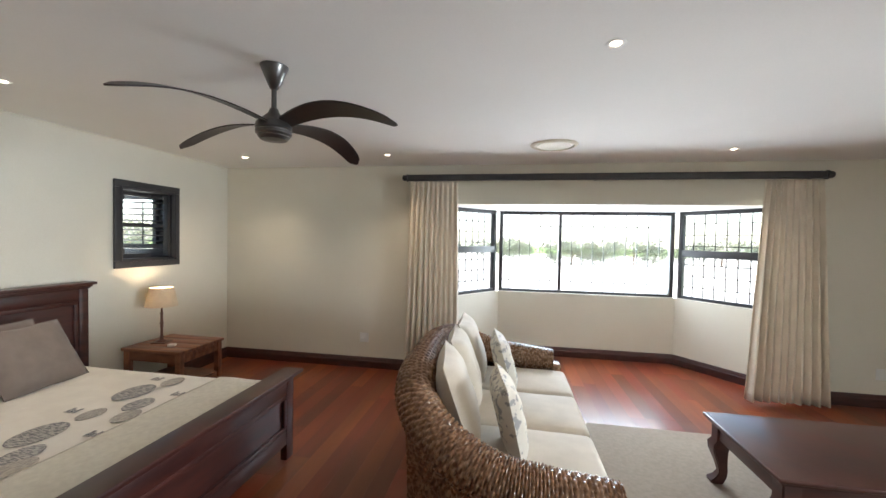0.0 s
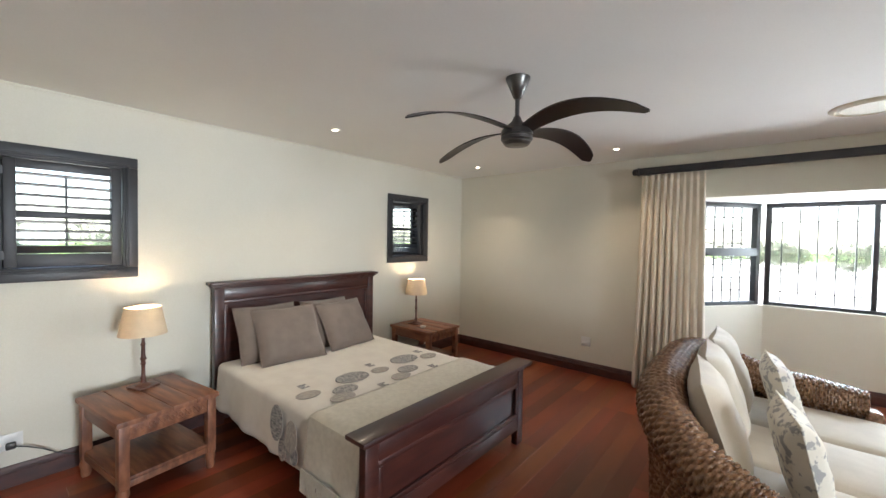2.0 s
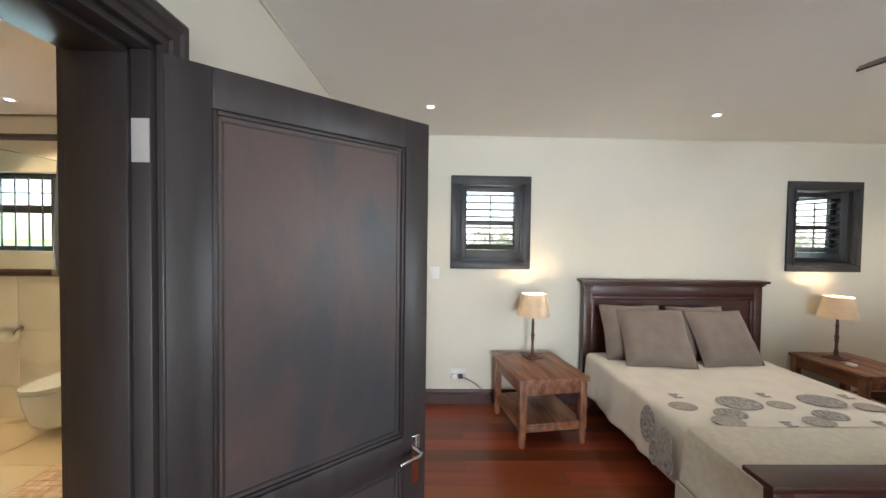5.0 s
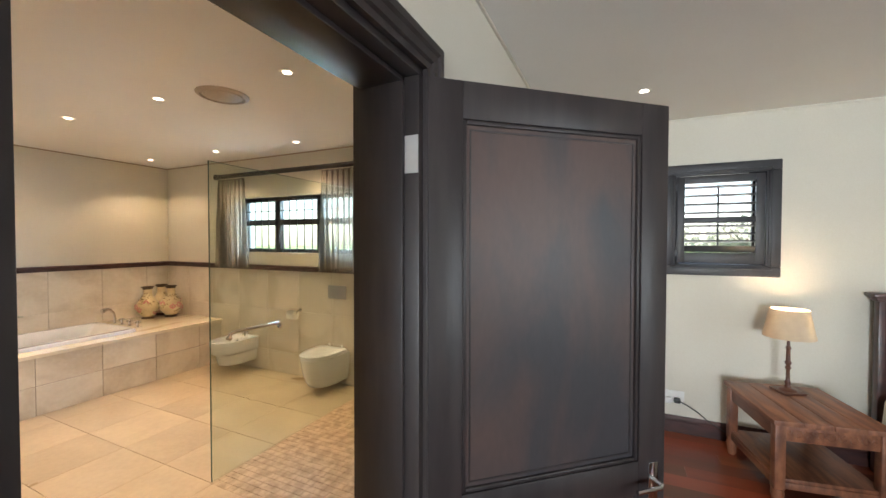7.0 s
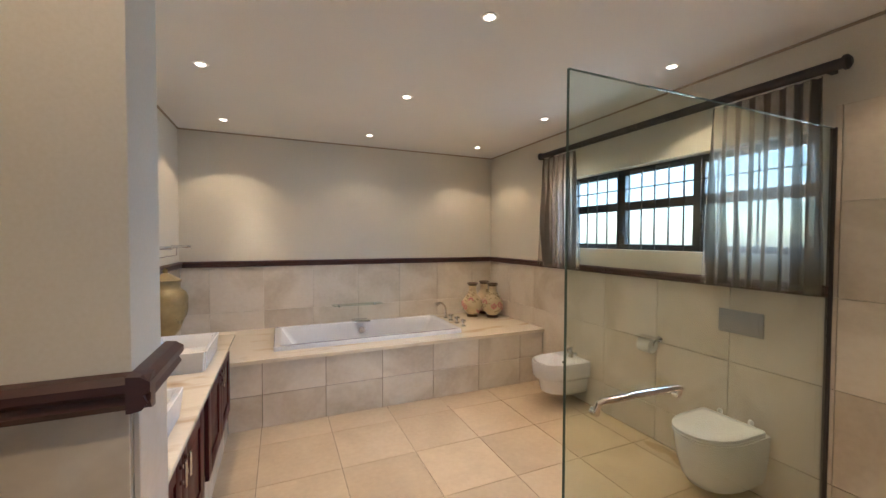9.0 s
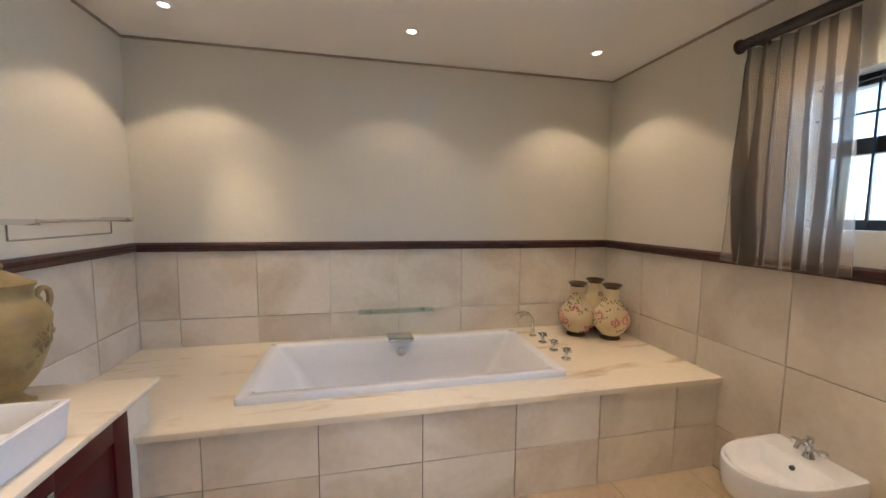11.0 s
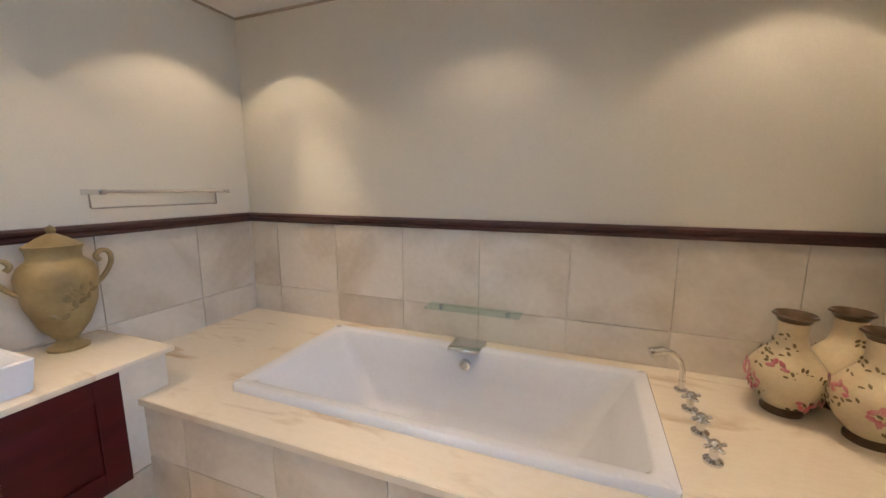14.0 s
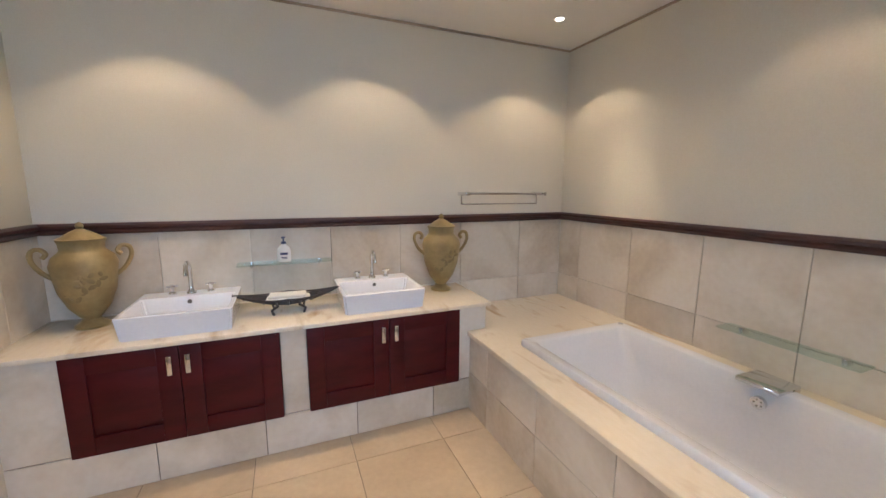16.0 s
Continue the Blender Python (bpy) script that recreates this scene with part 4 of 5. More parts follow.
plate("wall_socket", "white double wall socket", 0.115, 0.115, pose(-1.61, N, 0.38, 0, 0, 180), [(-0.025, 0.02, 0.025, 0.04), (0.025, -0.02, 0.04, 0.04)])
plate("wall_socket", "white double wall socket", 0.115, 0.115, pose(3.93, N, 0.34, 0, 0, 180), [(-0.025, 0.02, 0.025, 0.04), (0.025, -0.02, 0.04, 0.04)])
plate("light_switch", "white light switch plate", 0.09, 0.11, pose(W, -0.065, 1.235, 0, 0, -90), [(-0.015, 0, 0.02, 0.05), (0.015, 0, 0.02, 0.05)])
plate("wall_socket", "white wall socket with a black plug in it", 0.15, 0.10, pose(W, 0.17, 0.285, 0, 0, -90), [(0.04, 0.02, 0.03, 0.04)])
bm = bmesh.new()
box(bm, W + 0.012, 0.17, 0.245, W + 0.05, 0.215, 0.285, 0.008)
tube(bm, [(W + 0.04, 0.21, 0.26), (W + 0.06, 0.26, 0.245), (W + 0.05, 0.33, 0.20), (W + 0.04, 0.40, 0.14), (W + 0.035, 0.47, 0.10), (W + 0.04, 0.56, 0.05), (W + 0.04, 0.62, 0.01)], 0.004, 6)
tagged(finish("plug", bm, BLACKP, None, True), "black plug with a lamp cord", "plug")
tagged(boxes("plug_adapter", PLASTIC, [(W + 0.0135, 0.105, 0.235, W + 0.045, 0.155, 0.285)], None, bev=0.012), "round white plug adapter in the socket", "plug")


# ---- sofa ----
sofa = thing("sofa", "brown woven wicker sofa with rolled back and ivory cushions", "sofa")
RAIL = [(0.60, 4.02, 0.50), (0.35, 4.03, 0.505), (0.10, 4.02, 0.53), (-0.14, 3.94, 0.62), (-0.32, 3.74, 0.72), (-0.40, 3.42, 0.765), (-0.41, 3.0, 0.775), (-0.40, 2.60, 0.765), (-0.33, 2.30, 0.72), (-0.16, 2.09, 0.63), (0.10, 1.98, 0.54), (0.35, 1.96, 0.51), (0.66, 1.97, 0.50)]


def spline(pts, n):
    P = [Vector(p) for p in pts]
    out = []
    for i in range(n + 1):
        s = (len(P) - 1) * i / n
        k = min(int(s), len(P) - 2)
        u = s - k
        p0, p1, p2, p3 = P[max(k - 1, 0)], P[k], P[k + 1], P[min(k + 2, len(P) - 1)]
        out.append(0.5 * (2 * p1 + (p2 - p0) * u + (2 * p0 - 5 * p1 + 4 * p2 - p3) * u * u + (3 * p1 - p0 - 3 * p2 + p3) * u ** 3))
    return out


def wicker_sheet(bm, ring, n_long, closed):
    """A woven skin: cells pushed in and out like strands over and under stakes."""
    rows = []
    for i in range(n_long + 1):
        rows.append([bm.verts.new(p) for p in ring(i)])
    m = len(rows[0])
    for a, b in zip(rows, rows[1:]):
        for k in range(m if closed else m - 1):
            bm.faces.new((a[k], a[(k + 1) % m], b[(k + 1) % m], b[k]))
    return rows


NL = 800
path = spline(RAIL, NL)


def roll_ring(i):
    p = path[i]
    d = (path[min(i + 1, NL)] - path[max(i - 1, 0)]).normalized()
    u = d.cross(Vector((0, 0, 1))).normalized()
    v = u.cross(d)
    e = min(1, 0.75 + 0.25 * min(i, NL - i) / 75)
    out = []
    for k in range(110):
        a = 2 * math.pi * k / 110
        w = 0.0040 * (-1.3, 0.5, 1, 0.5)[i % 4] + 0.0050 * math.cos(math.pi * k / 5 + math.pi * (i // 4)) + 0.0015 * noise.noise(Vector((i * 0.3, k * 0.3, 0)))
        r = (0.115 + w) * e
        out.append(p + r * (math.cos(a) * u + math.sin(a) * v) * 1.0)
    return out


def wall_ring(i):
    p = path[i]
    d = (path[min(i + 1, NL)] - path[max(i - 1, 0)])
    d.z = 0
    d.normalize()
    n = Vector((d.y, -d.x, 0))
    if n.dot(Vector((p.x - 0.4, p.y - 3.04, 0))) < 0:
        n = -n
    out = []
    m = 100
    for k in range(m + 1):
        s = k / m
        z = 0.09 + (p.z - 0.09) * s
        w = 0.0040 * (-1.3, 0.5, 1, 0.5)[i % 4] + 0.0050 * math.cos(math.pi * k / 5 + math.pi * (i // 4))
        out.append(Vector((p.x, p.y, z)) + n * (0.035 + 0.035 * s * s + w))
    return out


bm = bmesh.new()
r = wicker_sheet(bm, roll_ring, NL, True)
bm.faces.new(r[0]), bm.faces.new(r[-1][::-1])
tagged(finish("rolled_back", bm, WICKER, sofa, True), "thick woven wicker roll along back and arms")
bm = bmesh.new()
wicker_sheet(bm, wall_ring, NL, False)
finish("woven_back", bm, WICKER, sofa, True)
bm = bmesh.new()
box(bm, -0.22, 2.14, 0.12, 0.64, 3.95, 0.26, 0.02)
box(bm, 0.60, 1.90, 0.08, 0.70, 2.06, 0.47, 0.03, 3), box(bm, 0.58, 3.94, 0.08, 0.67, 4.09, 0.47, 0.03, 3)
finish("seat_base", bm, WICKER, sofa, True)
for x, y in ((-0.25, 2.3), (-0.25, 3.8), (0.62, 2.12), (0.62, 3.96)):
    bm = bmesh.new()
    lathe(bm, [(0.025, 0.0), (0.032, 0.04), (0.036, 0.13)], 14, (x, y, 0.008))
    finish("leg", bm, WICKER, sofa, True)
for k in range(3):
    bm = bmesh.new()
    y0 = 2.16 + k * 0.60
    box(bm, -0.16, y0, 0.26, 0.70, y0 + 0.59, 0.42, 0.045, 4)
    bmesh.ops.subdivide_edges(bm, edges=[e for e in bm.edges if e.calc_length() > 0.2], cuts=6, use_grid_fill=True)
    for v in bm.verts:
        u, w = (v.co.x - 0.27) / 0.43, (v.co.y - y0 - 0.295) / 0.295
        if v.co.z > 0.38:
            v.co.z += 0.028 * max(0, 1 - u * u) * max(0, 1 - w * w) + 0.004 * noise.noise(v.co * 7)
    c = tagged(finish("seat_cushion", bm, IVORY, None, True), "thick ivory seat cushion on the wicker sofa", "cushion", "sofa seat cushions")
for k, (x, y, lean, rz, w, h) in enumerate(((-0.06, 3.55, -19, 92, 0.56, 0.54), (-0.07, 3.08, -19, 95, 0.56, 0.53), (-0.05, 2.56, -19, 98, 0.58, 0.53))):
    pillow("scatter_cushion", "large plain ivory cushion leaning on the sofa back", IVORY, w, h, 0.19, pose(x, y, 0.435, lean, 0, rz), "ivory sofa cushions", k + 11)
for k, (x, y, lean, rz) in enumerate(((0.19, 3.42, -16, 97), (0.22, 2.46, -13, 99))):
    pillow("printed_cushion", "cream cushion with grey printed flowers", FLORAL, 0.44, 0.43, 0.15, pose(x, y, 0.44, lean, 0, rz), "printed sofa cushions", k + 21)

# ---- rug and coffee table ----
tagged(boxes("rug", RUG, [(0.35, 1.1, 0.001, 3.6, 3.80, 0.013)], None, bev=0.004), "plain beige woven rug under the table", "rug")
tab = thing("coffee_table", "dark mahogany coffee table with shaped legs", "coffee table", pose(0, 0, 0.013))
tx0, ty0, tx1, ty1 = 1.52, 2.38, 2.92, 3.16
bm = bmesh.new()
box(bm, tx0, ty0, 0.425, tx1, ty1, 0.45, 0.008, 3), box(bm, tx0 + 0.02, ty0 + 0.02, 0.405, tx1 - 0.02, ty1 - 0.02, 0.425, 0.006)
finish("top", bm, MAHOG, tab, True)
boxes("apron", MAHOG, [(tx0 + 0.05, ty0 + 0.05, 0.31, tx1 - 0.05, ty0 + 0.075, 0.405), (tx0 + 0.05, ty1 - 0.075, 0.31, tx1 - 0.05, ty1 - 0.05, 0.405), (tx0 + 0.05, ty0 + 0.075, 0.31, tx0 + 0.075, ty1 - 0.075, 0.405), (tx1 - 0.075, ty0 + 0.075, 0.31, tx1 - 0.05, ty1 - 0.075, 0.405)], tab, bev=0.004)
for sx, x in ((-1, tx0 + 0.085), (1, tx1 - 0.085)):
    for sy, y in ((-1, ty0 + 0.085), (1, ty1 - 0.085)):
        bm = bmesh.new()
        rows = []
        for z, o, hw in ((0.405, 0, 0.045), (0.30, 0, 0.045), (0.27, 0.012, 0.05), (0.22, 0.014, 0.045), (0.15, 0.002, 0.032), (0.09, -0.006, 0.026), (0.05, 0.004, 0.032), (0.02, 0.02, 0.04), (0.0, 0.022, 0.036)):
            rows.append([bm.verts.new((x + sx * o + a * hw, y + sy * o + b * hw, z)) for a, b in ((-1, -1), (1, -1), (1, 1), (-1, 1))])
        for a, b in zip(rows, rows[1:]):
            for i in range(4):
                bm.faces.new((a[i], a[(i + 1) % 4], b[(i + 1) % 4], b[i]))
        bm.faces.new(rows[0]), bm.faces.new(rows[-1][::-1])
        bmesh.ops.bevel(bm, geom=[e for e in bm.edges if abs(e.verts[0].co.z - e.verts[1].co.z) > 0.01], offset=0.007, segments=2, affect="EDGES")
        finish("leg", bm, MAHOG, tab, True)

# ---- bathroom: bath deck and tub ----
DF, DT, DL = -4.87, 0.545, -0.30
deck = thing("bath_surround", "tiled bath surround with a cream marble deck", "bath surround")
boxes("core", GROUT, [(BX + 0.002, DF - 0.03, -0.004, DL - 0.012, DF - 0.012, DT - 0.03), (DL - 0.03, -4.99, -0.004, DL - 0.012, DF - 0.03, DT - 0.03)], deck)
X0, X1, Y0, Y1 = -2.36, -0.62, -5.83, -5.045       # rim of the tub
DECKR = [(BX + 0.012, X0 + 0.02, BS + 0.012, DF + 0.012), (X1 - 0.02, DL + 0.012, BS + 0.012, DF + 0.012), (X0 + 0.02, X1 - 0.02, BS + 0.012, Y0 + 0.02), (X0 + 0.02, X1 - 0.02, Y1 - 0.02, DF + 0.012), (DL + 0.012, BE - 0.012, BS + 0.012, -4.985)]
boxes("deck", MARBLE, [(a, c, DT - 0.025, b, d, DT) for a, b, c, d in DECKR], deck)
boxes("deck_edge", MARBLE, [(BX + 0.012, DF + 0.0121, DT - 0.03, DL + 0.014, DF + 0.016, DT - 0.002), (DL + 0.0121, -4.98, DT - 0.03, DL + 0.016, DF + 0.016, DT - 0.002)], deck)

bm = bmesh.new()
cx, cy = (X0 + X1) / 2, (Y0 + Y1) / 2


def rect_ring(hx, hy, z, r, n=6, sx=0.0):
    out = []
    for q, (a, b) in enumerate(((1, 1), (-1, 1), (-1, -1), (1, -1))):
        for k in range(n + 1):
            t = math.pi / 2 * (q + k / n)
            out.append((cx + sx + a * (hx - r) + r * math.cos(t), cy + b * (hy - r) + r * math.sin(t), z))
    return out


hx, hy = (X1 - X0) / 2, (Y1 - Y0) / 2
rings = [rect_ring(hx - 0.004, hy - 0.004, DT - 0.02, 0.02), rect_ring(hx, hy, DT + 0.001, 0.02), rect_ring(hx, hy, DT + 0.030, 0.02), rect_ring(hx - 0.006, hy - 0.006, DT + 0.037, 0.02), rect_ring(hx - 0.055, hy - 0.05, DT + 0.037, 0.03), rect_ring(hx - 0.068, hy - 0.063, DT + 0.026, 0.04), rect_ring(hx - 0.16, hy - 0.085, DT - 0.12, 0.06), rect_ring(hx - 0.27, hy - 0.11, DT - 0.33, 0.09), rect_ring(hx - 0.33, hy - 0.16, DT - 0.375, 0.10), rect_ring(hx - 0.5, hy - 0.28, DT - 0.385, 0.05)]
rings = [[bm.verts.new(p) for p in r] for r in rings]
for a, b in zip(rings, rings[1:]):
    for i in range(len(a)):
        bm.faces.new((a[i], a[(i + 1) % len(a)], b[(i + 1) % len(a)], b[i]))
bm.faces.new(rings[-1])
tub = tagged(finish("bathtub", bm, CERAM, None, True), "white rectangular built-in bathtub, empty", "bathtub")
bm = bmesh.new()
tube(bm, [(-1.49, -5.745, 0.505), (-1.49, -5.725, 0.503)], [0.03, 0.03], 20)
for a in range(5):
    t = 2 * math.pi * a / 5
    tube(bm, [(-1.49 + 0.016 * math.cos(t), -5.726, 0.503 + 0.016 * math.sin(t)), (-1.49 + 0.016 * math.cos(t), -5.719, 0.503 + 0.016 * math.sin(t))], 0.004, 6)
tagged(finish("overflow", bm, CHROME, tub, True), "round chrome overflow")
bm = bmesh.new()
box(bm, -1.575, -5.87, DT, -1.40, -5.80, DT + 0.055, 0.006), box(bm, -1.575, -5.82, DT + 0.036, -1.40, -5.70, DT + 0.057, 0.006)
tagged(finish("bath_spout", bm, CHROME, None, True), "wide flat chrome bath spout on the deck", "tap")


def cross_tap(x, y, z, s=1.0):
    bm = bmesh.new()
    lathe(bm, [(0.026 * s, 0), (0.026 * s, 0.008 * s), (0.012 * s, 0.014 * s), (0.012 * s, 0.04 * s), (0.017 * s, 0.045 * s), (0.017 * s, 0.06 * s), (0.010 * s, 0.068 * s), (0, 0.07 * s)], 16, (x, y, z))
    for a in (25, 115):
        c, q = math.cos(radians(a)) * 0.033 * s, math.sin(radians(a)) * 0.033 * s
        tube(bm, [(x - c, y - q, z + 0.053 * s), (x + c, y + q, z + 0.053 * s)], 0.006 * s, 8)
    return bm


for y in (-5.60, -5.44, -5.28):
    tagged(finish("bath_tap", cross_tap(-2.49, y, DT, 1.15), CHROME, None, True), "chrome cross-head tap on the bath deck", "tap", "bath deck taps")
bm = bmesh.new()
lathe(bm, [(0.028, 0), (0.028, 0.008), (0.014, 0.014), (0.014, 0.05)], 16, (-2.49, -5.76, DT))
tube(bm, [(-2.49, -5.76, DT + 0.04), (-2.49, -5.76, DT + 0.09), (-2.475, -5.755, DT + 0.14), (-2.44, -5.745, DT + 0.175), (-2.40, -5.735, DT + 0.185), (-2.35, -5.725, DT + 0.17)], [0.012, 0.012, 0.012, 0.014, 0.02, 0.027], 12)
tagged(finish("hand_shower", bm, CHROME, None, True), "chrome hand shower standing on the bath deck", "hand shower")


def glass_shelf(at, w, d):
    s = thing("glass_shelf", "clear glass shelf on chrome brackets", "shelf", at, "glass shelves")
    bm = bmesh.new()
    box(bm, -w / 2, 0.012, 0, w / 2, d, 0.008, 0.002)
    finish("shelf", bm, SHELFG, s)
    for x in (-w * 0.36, w * 0.36):
        bm = bmesh.new()
        tube(bm, [(x, 0, -0.014), (x, 0.05, -0.012)], 0.010, 10)
        box(bm, x - 0.01, 0.03, -0.008, x + 0.01, 0.055, 0.012, 0.003)
        finish("bracket", bm, CHROME, s, True)
    return s


sh1 = glass_shelf(pose(-1.475, BS + 0.008, 0.745), 0.55, 0.13)
copy_thing(sh1, pose(BE - 0.008, -3.80, 0.985, 0, 0, 90))

# towel rack over the deck
rack = thing("towel_rack", "chrome two-rail towel rack on the wall", "towel rack")
bm = bmesh.new()
for y in (-5.03, -5.70):
    box(bm, BE - 0.15, y - 0.015, 1.40, BE, y + 0.015, 1.425, 0.003)
    tube(bm, [(BE - 0.04, y, 1.40), (BE - 0.04, y, 1.335)], 0.005, 8)
tube(bm, [(BE - 0.13, -5.70, 1.415), (BE - 0.13, -5.03, 1.415)], 0.008, 10)
tube(bm, [(BE - 0.07, -5.70, 1.415), (BE - 0.07, -5.03, 1.415)], 0.006, 10)
tube(bm, [(BE - 0.04, -5.70, 1.335), (BE - 0.04, -5.03, 1.335)], 0.005, 10)
finish("rails", bm, CHROME, rack, True)


# ---- vanity ----
VF, VT = -0.315, 0.733
van = thing("vanity", "tiled basin counter with marble top and mahogany doors", "vanity unit")
boxes("carcass", GROUT, [(VF + 0.02, -4.99, -0.004, VF + 0.034, -2.604, VT - 0.025)], van)
bm = bmesh.new()
box(bm, VF - 0.03, -5.005, VT - 0.026, BE - 0.012, -2.604, VT, 0.005)
tagged(finish("countertop", bm, MARBLE, van, True), "polished cream marble top")
for y0, y1 in ((-3.745, -2.85), (-4.79, -3.88)):
    mid = (y0 + y1) / 2
    for a, b in ((y0, mid - 0.0015), (mid + 0.0015, y1)):
        dr = new("cabinet_door")
        dr.parent = van
        st = 0.09
        it = [(VF - 0.012, a, 0.22, VF + 0.008, a + st, 0.705), (VF - 0.012, b - st, 0.22, VF + 0.008, b, 0.705), (VF - 0.012, a + st, 0.22, VF + 0.008, b - st, 0.31), (VF - 0.012, a + st, 0.615, VF + 0.008, b - st, 0.705), (VF - 0.004, a + st, 0.31, VF + 0.006, b - st, 0.615)]
        boxes("door", REDMAH, it, dr, bev=0.002)
        hy_ = mid - 0.038 if b < mid else mid + 0.038
        boxes("handle", CHROME, [(VF - 0.036, hy_ - 0.011, 0.565, VF - 0.028, hy_ + 0.011, 0.66), (VF - 0.03, hy_ - 0.006, 0.575, VF - 0.012, hy_ + 0.006, 0.59), (VF - 0.03, hy_ - 0.006, 0.635, VF - 0.012, hy_ + 0.006, 0.65)], dr, bev=0.002)


def basin(y):
    b = thing("basin", "white square counter basin with chrome mixer taps", "wash basin", pose(0, y, VT), "counter basins")
    bm = bmesh.new()
    a0, a1, w, h = -0.29, 0.17, 0.245, 0.118
    inner = (a0 + 0.018, a1 - 0.13)
    prof = [((a0 + 0.012, a1 - 0.004, w - 0.012), 0.0), ((a0, a1, w), h - 0.004), ((a0 + 0.004, a1 - 0.004, w - 0.004), h), ((inner[0], inner[1], w - 0.018), h), ((inner[0] + 0.006, inner[1] - 0.004, w - 0.024), h - 0.008), ((inner[0] + 0.02, inner[1] - 0.012, w - 0.036), 0.035), ((inner[0] + 0.06, inner[1] - 0.05, w - 0.08), 0.022)]
    rr = [[bm.verts.new(p) for p in ((x0, -ww, z), (x1, -ww, z), (x1, ww, z), (x0, ww, z))] for (x0, x1, ww), z in prof]
    for p, q in zip(rr, rr[1:]):
        for i in range(4):
            bm.faces.new((p[i], p[(i + 1) % 4], q[(i + 1) % 4], q[i]))
    bm.faces.new(rr[0][::-1]), bm.faces.new(rr[-1])
    bmesh.ops.bevel(bm, geom=[e for e in bm.edges if abs(e.verts[0].co.z - e.verts[1].co.z) > 0.02], offset=0.012, segments=3, affect="EDGES")
    finish("bowl", bm, CERAM, b, True)
    bm = bmesh.new()
    x = 0.10
    lathe(bm, [(0.024, 0), (0.024, 0.008), (0.013, 0.02), (0.011, 0.05)], 16, (x, 0, h))
    tube(bm, [(x, 0, h + 0.03), (x, 0, h + 0.13), (x - 0.012, 0, h + 0.165), (x - 0.045, 0, h + 0.185), (x - 0.08, 0, h + 0.175), (x - 0.10, 0, h + 0.15), (x - 0.103, 0, h + 0.12)], 0.0115, 12)
    for yy in (-0.095, 0.095):
        lathe(bm, [(0.02, 0), (0.02, 0.006), (0.01, 0.014), (0.01, 0.035), (0.014, 0.04), (0.014, 0.05), (0, 0.054)], 14, (x + 0.01, yy, h))
        for c, s in ((0.026, 0.01), (-0.01, 0.026)):
            tube(bm, [(x + 0.01 - c, yy - s, h + 0.045), (x + 0.01 + c, yy + s, h + 0.045)], 0.005, 8)
    tagged(finish("mixer_tap", bm, CHROME, b, True), "chrome three-hole mixer tap")
    bm = bmesh.new()
    tube(bm, [(inner[1] - 0.004, 0, 0.088), (inner[1] - 0.011, 0, 0.087)], 0.012, 14)
    finish("overflow", bm, STEEL, b, True)
    return b


basin(-3.29)
basin(-4.33)


def ornament(bm, n, spots, r):
    """Raised painted petals at (angle, height, radius) spots."""
    for ang, z, rad in spots:
        c, s = math.cos(ang), math.sin(ang)
        for k in range(n):
            t = 2 * math.pi * k / n + ang
            m = Matrix.Translation((c * rad + -s * r * 0.8 * math.cos(t), s * rad + c * r * 0.8 * math.cos(t), z + r * 0.8 * math.sin(t))) @ Matrix.Rotation(ang, 4, "Z") @ Matrix.Rotation(-t, 4, "X") @ Matrix.Diagonal((0.16, 1.0, 0.55, 1))
            bmesh.ops.create_icosphere(bm, subdivisions=1, radius=r * 0.62, matrix=m)


def urn(at):
    u = thing("urn", "ochre two-handled lidded urn with painted flowers", "urn", at, "ochre urns")
    prof = [(0.072, 0), (0.074, 0.012), (0.05, 0.025), (0.036, 0.045), (0.048, 0.058), (0.085, 0.11), (0.118, 0.20), (0.13, 0.29), (0.135, 0.33), (0.122, 0.37), (0.095, 0.395), (0.088, 0.405), (0.09, 0.44), (0.098, 0.452), (0.098, 0.46), (0.085, 0.463)]
    bm = bmesh.new()
    lathe(bm, prof, 36)
    finish("body", bm, URN, u, True)
    bm = bmesh.new()
    lathe(bm, [(0.09, 0.463), (0.075, 0.472), (0.05, 0.49), (0.022, 0.505), (0.012, 0.51), (0.018, 0.522), (0.013, 0.536), (0.0, 0.545)], 30)
    finish("lid", bm, URN, u, True)
    for s in (-1, 1):
        bm = bmesh.new()
        tube(bm, spline([(0, s * 0.115, 0.26), (0, s * 0.16, 0.30), (0, s * 0.19, 0.36), (0, s * 0.185, 0.405), (0, s * 0.155, 0.415), (0, s * 0.135, 0.39), (0, s * 0.15, 0.37)], 24), 0.011, 8)
        finish("handle", bm, URN, u, True)
    bm = bmesh.new()
    ornament(bm, 5, [(math.pi + 0.1, 0.24, 0.123), (math.pi - 0.35, 0.19, 0.108), (math.pi + 0.45, 0.27, 0.128)], 0.034)
    finish("painted_leaves", bm, LEAFP, u, True)
    bm = bmesh.new()
    ornament(bm, 5, [(math.pi, 0.265, 0.13)], 0.022)
    finish("painted_flower", bm, URN, u, True)
    return u


u1 = urn(pose(0.05, -2.85, VT, 0, 0, 12))
copy_thing(u1, pose(0.065, -4.82, VT, 0, 0, -8))


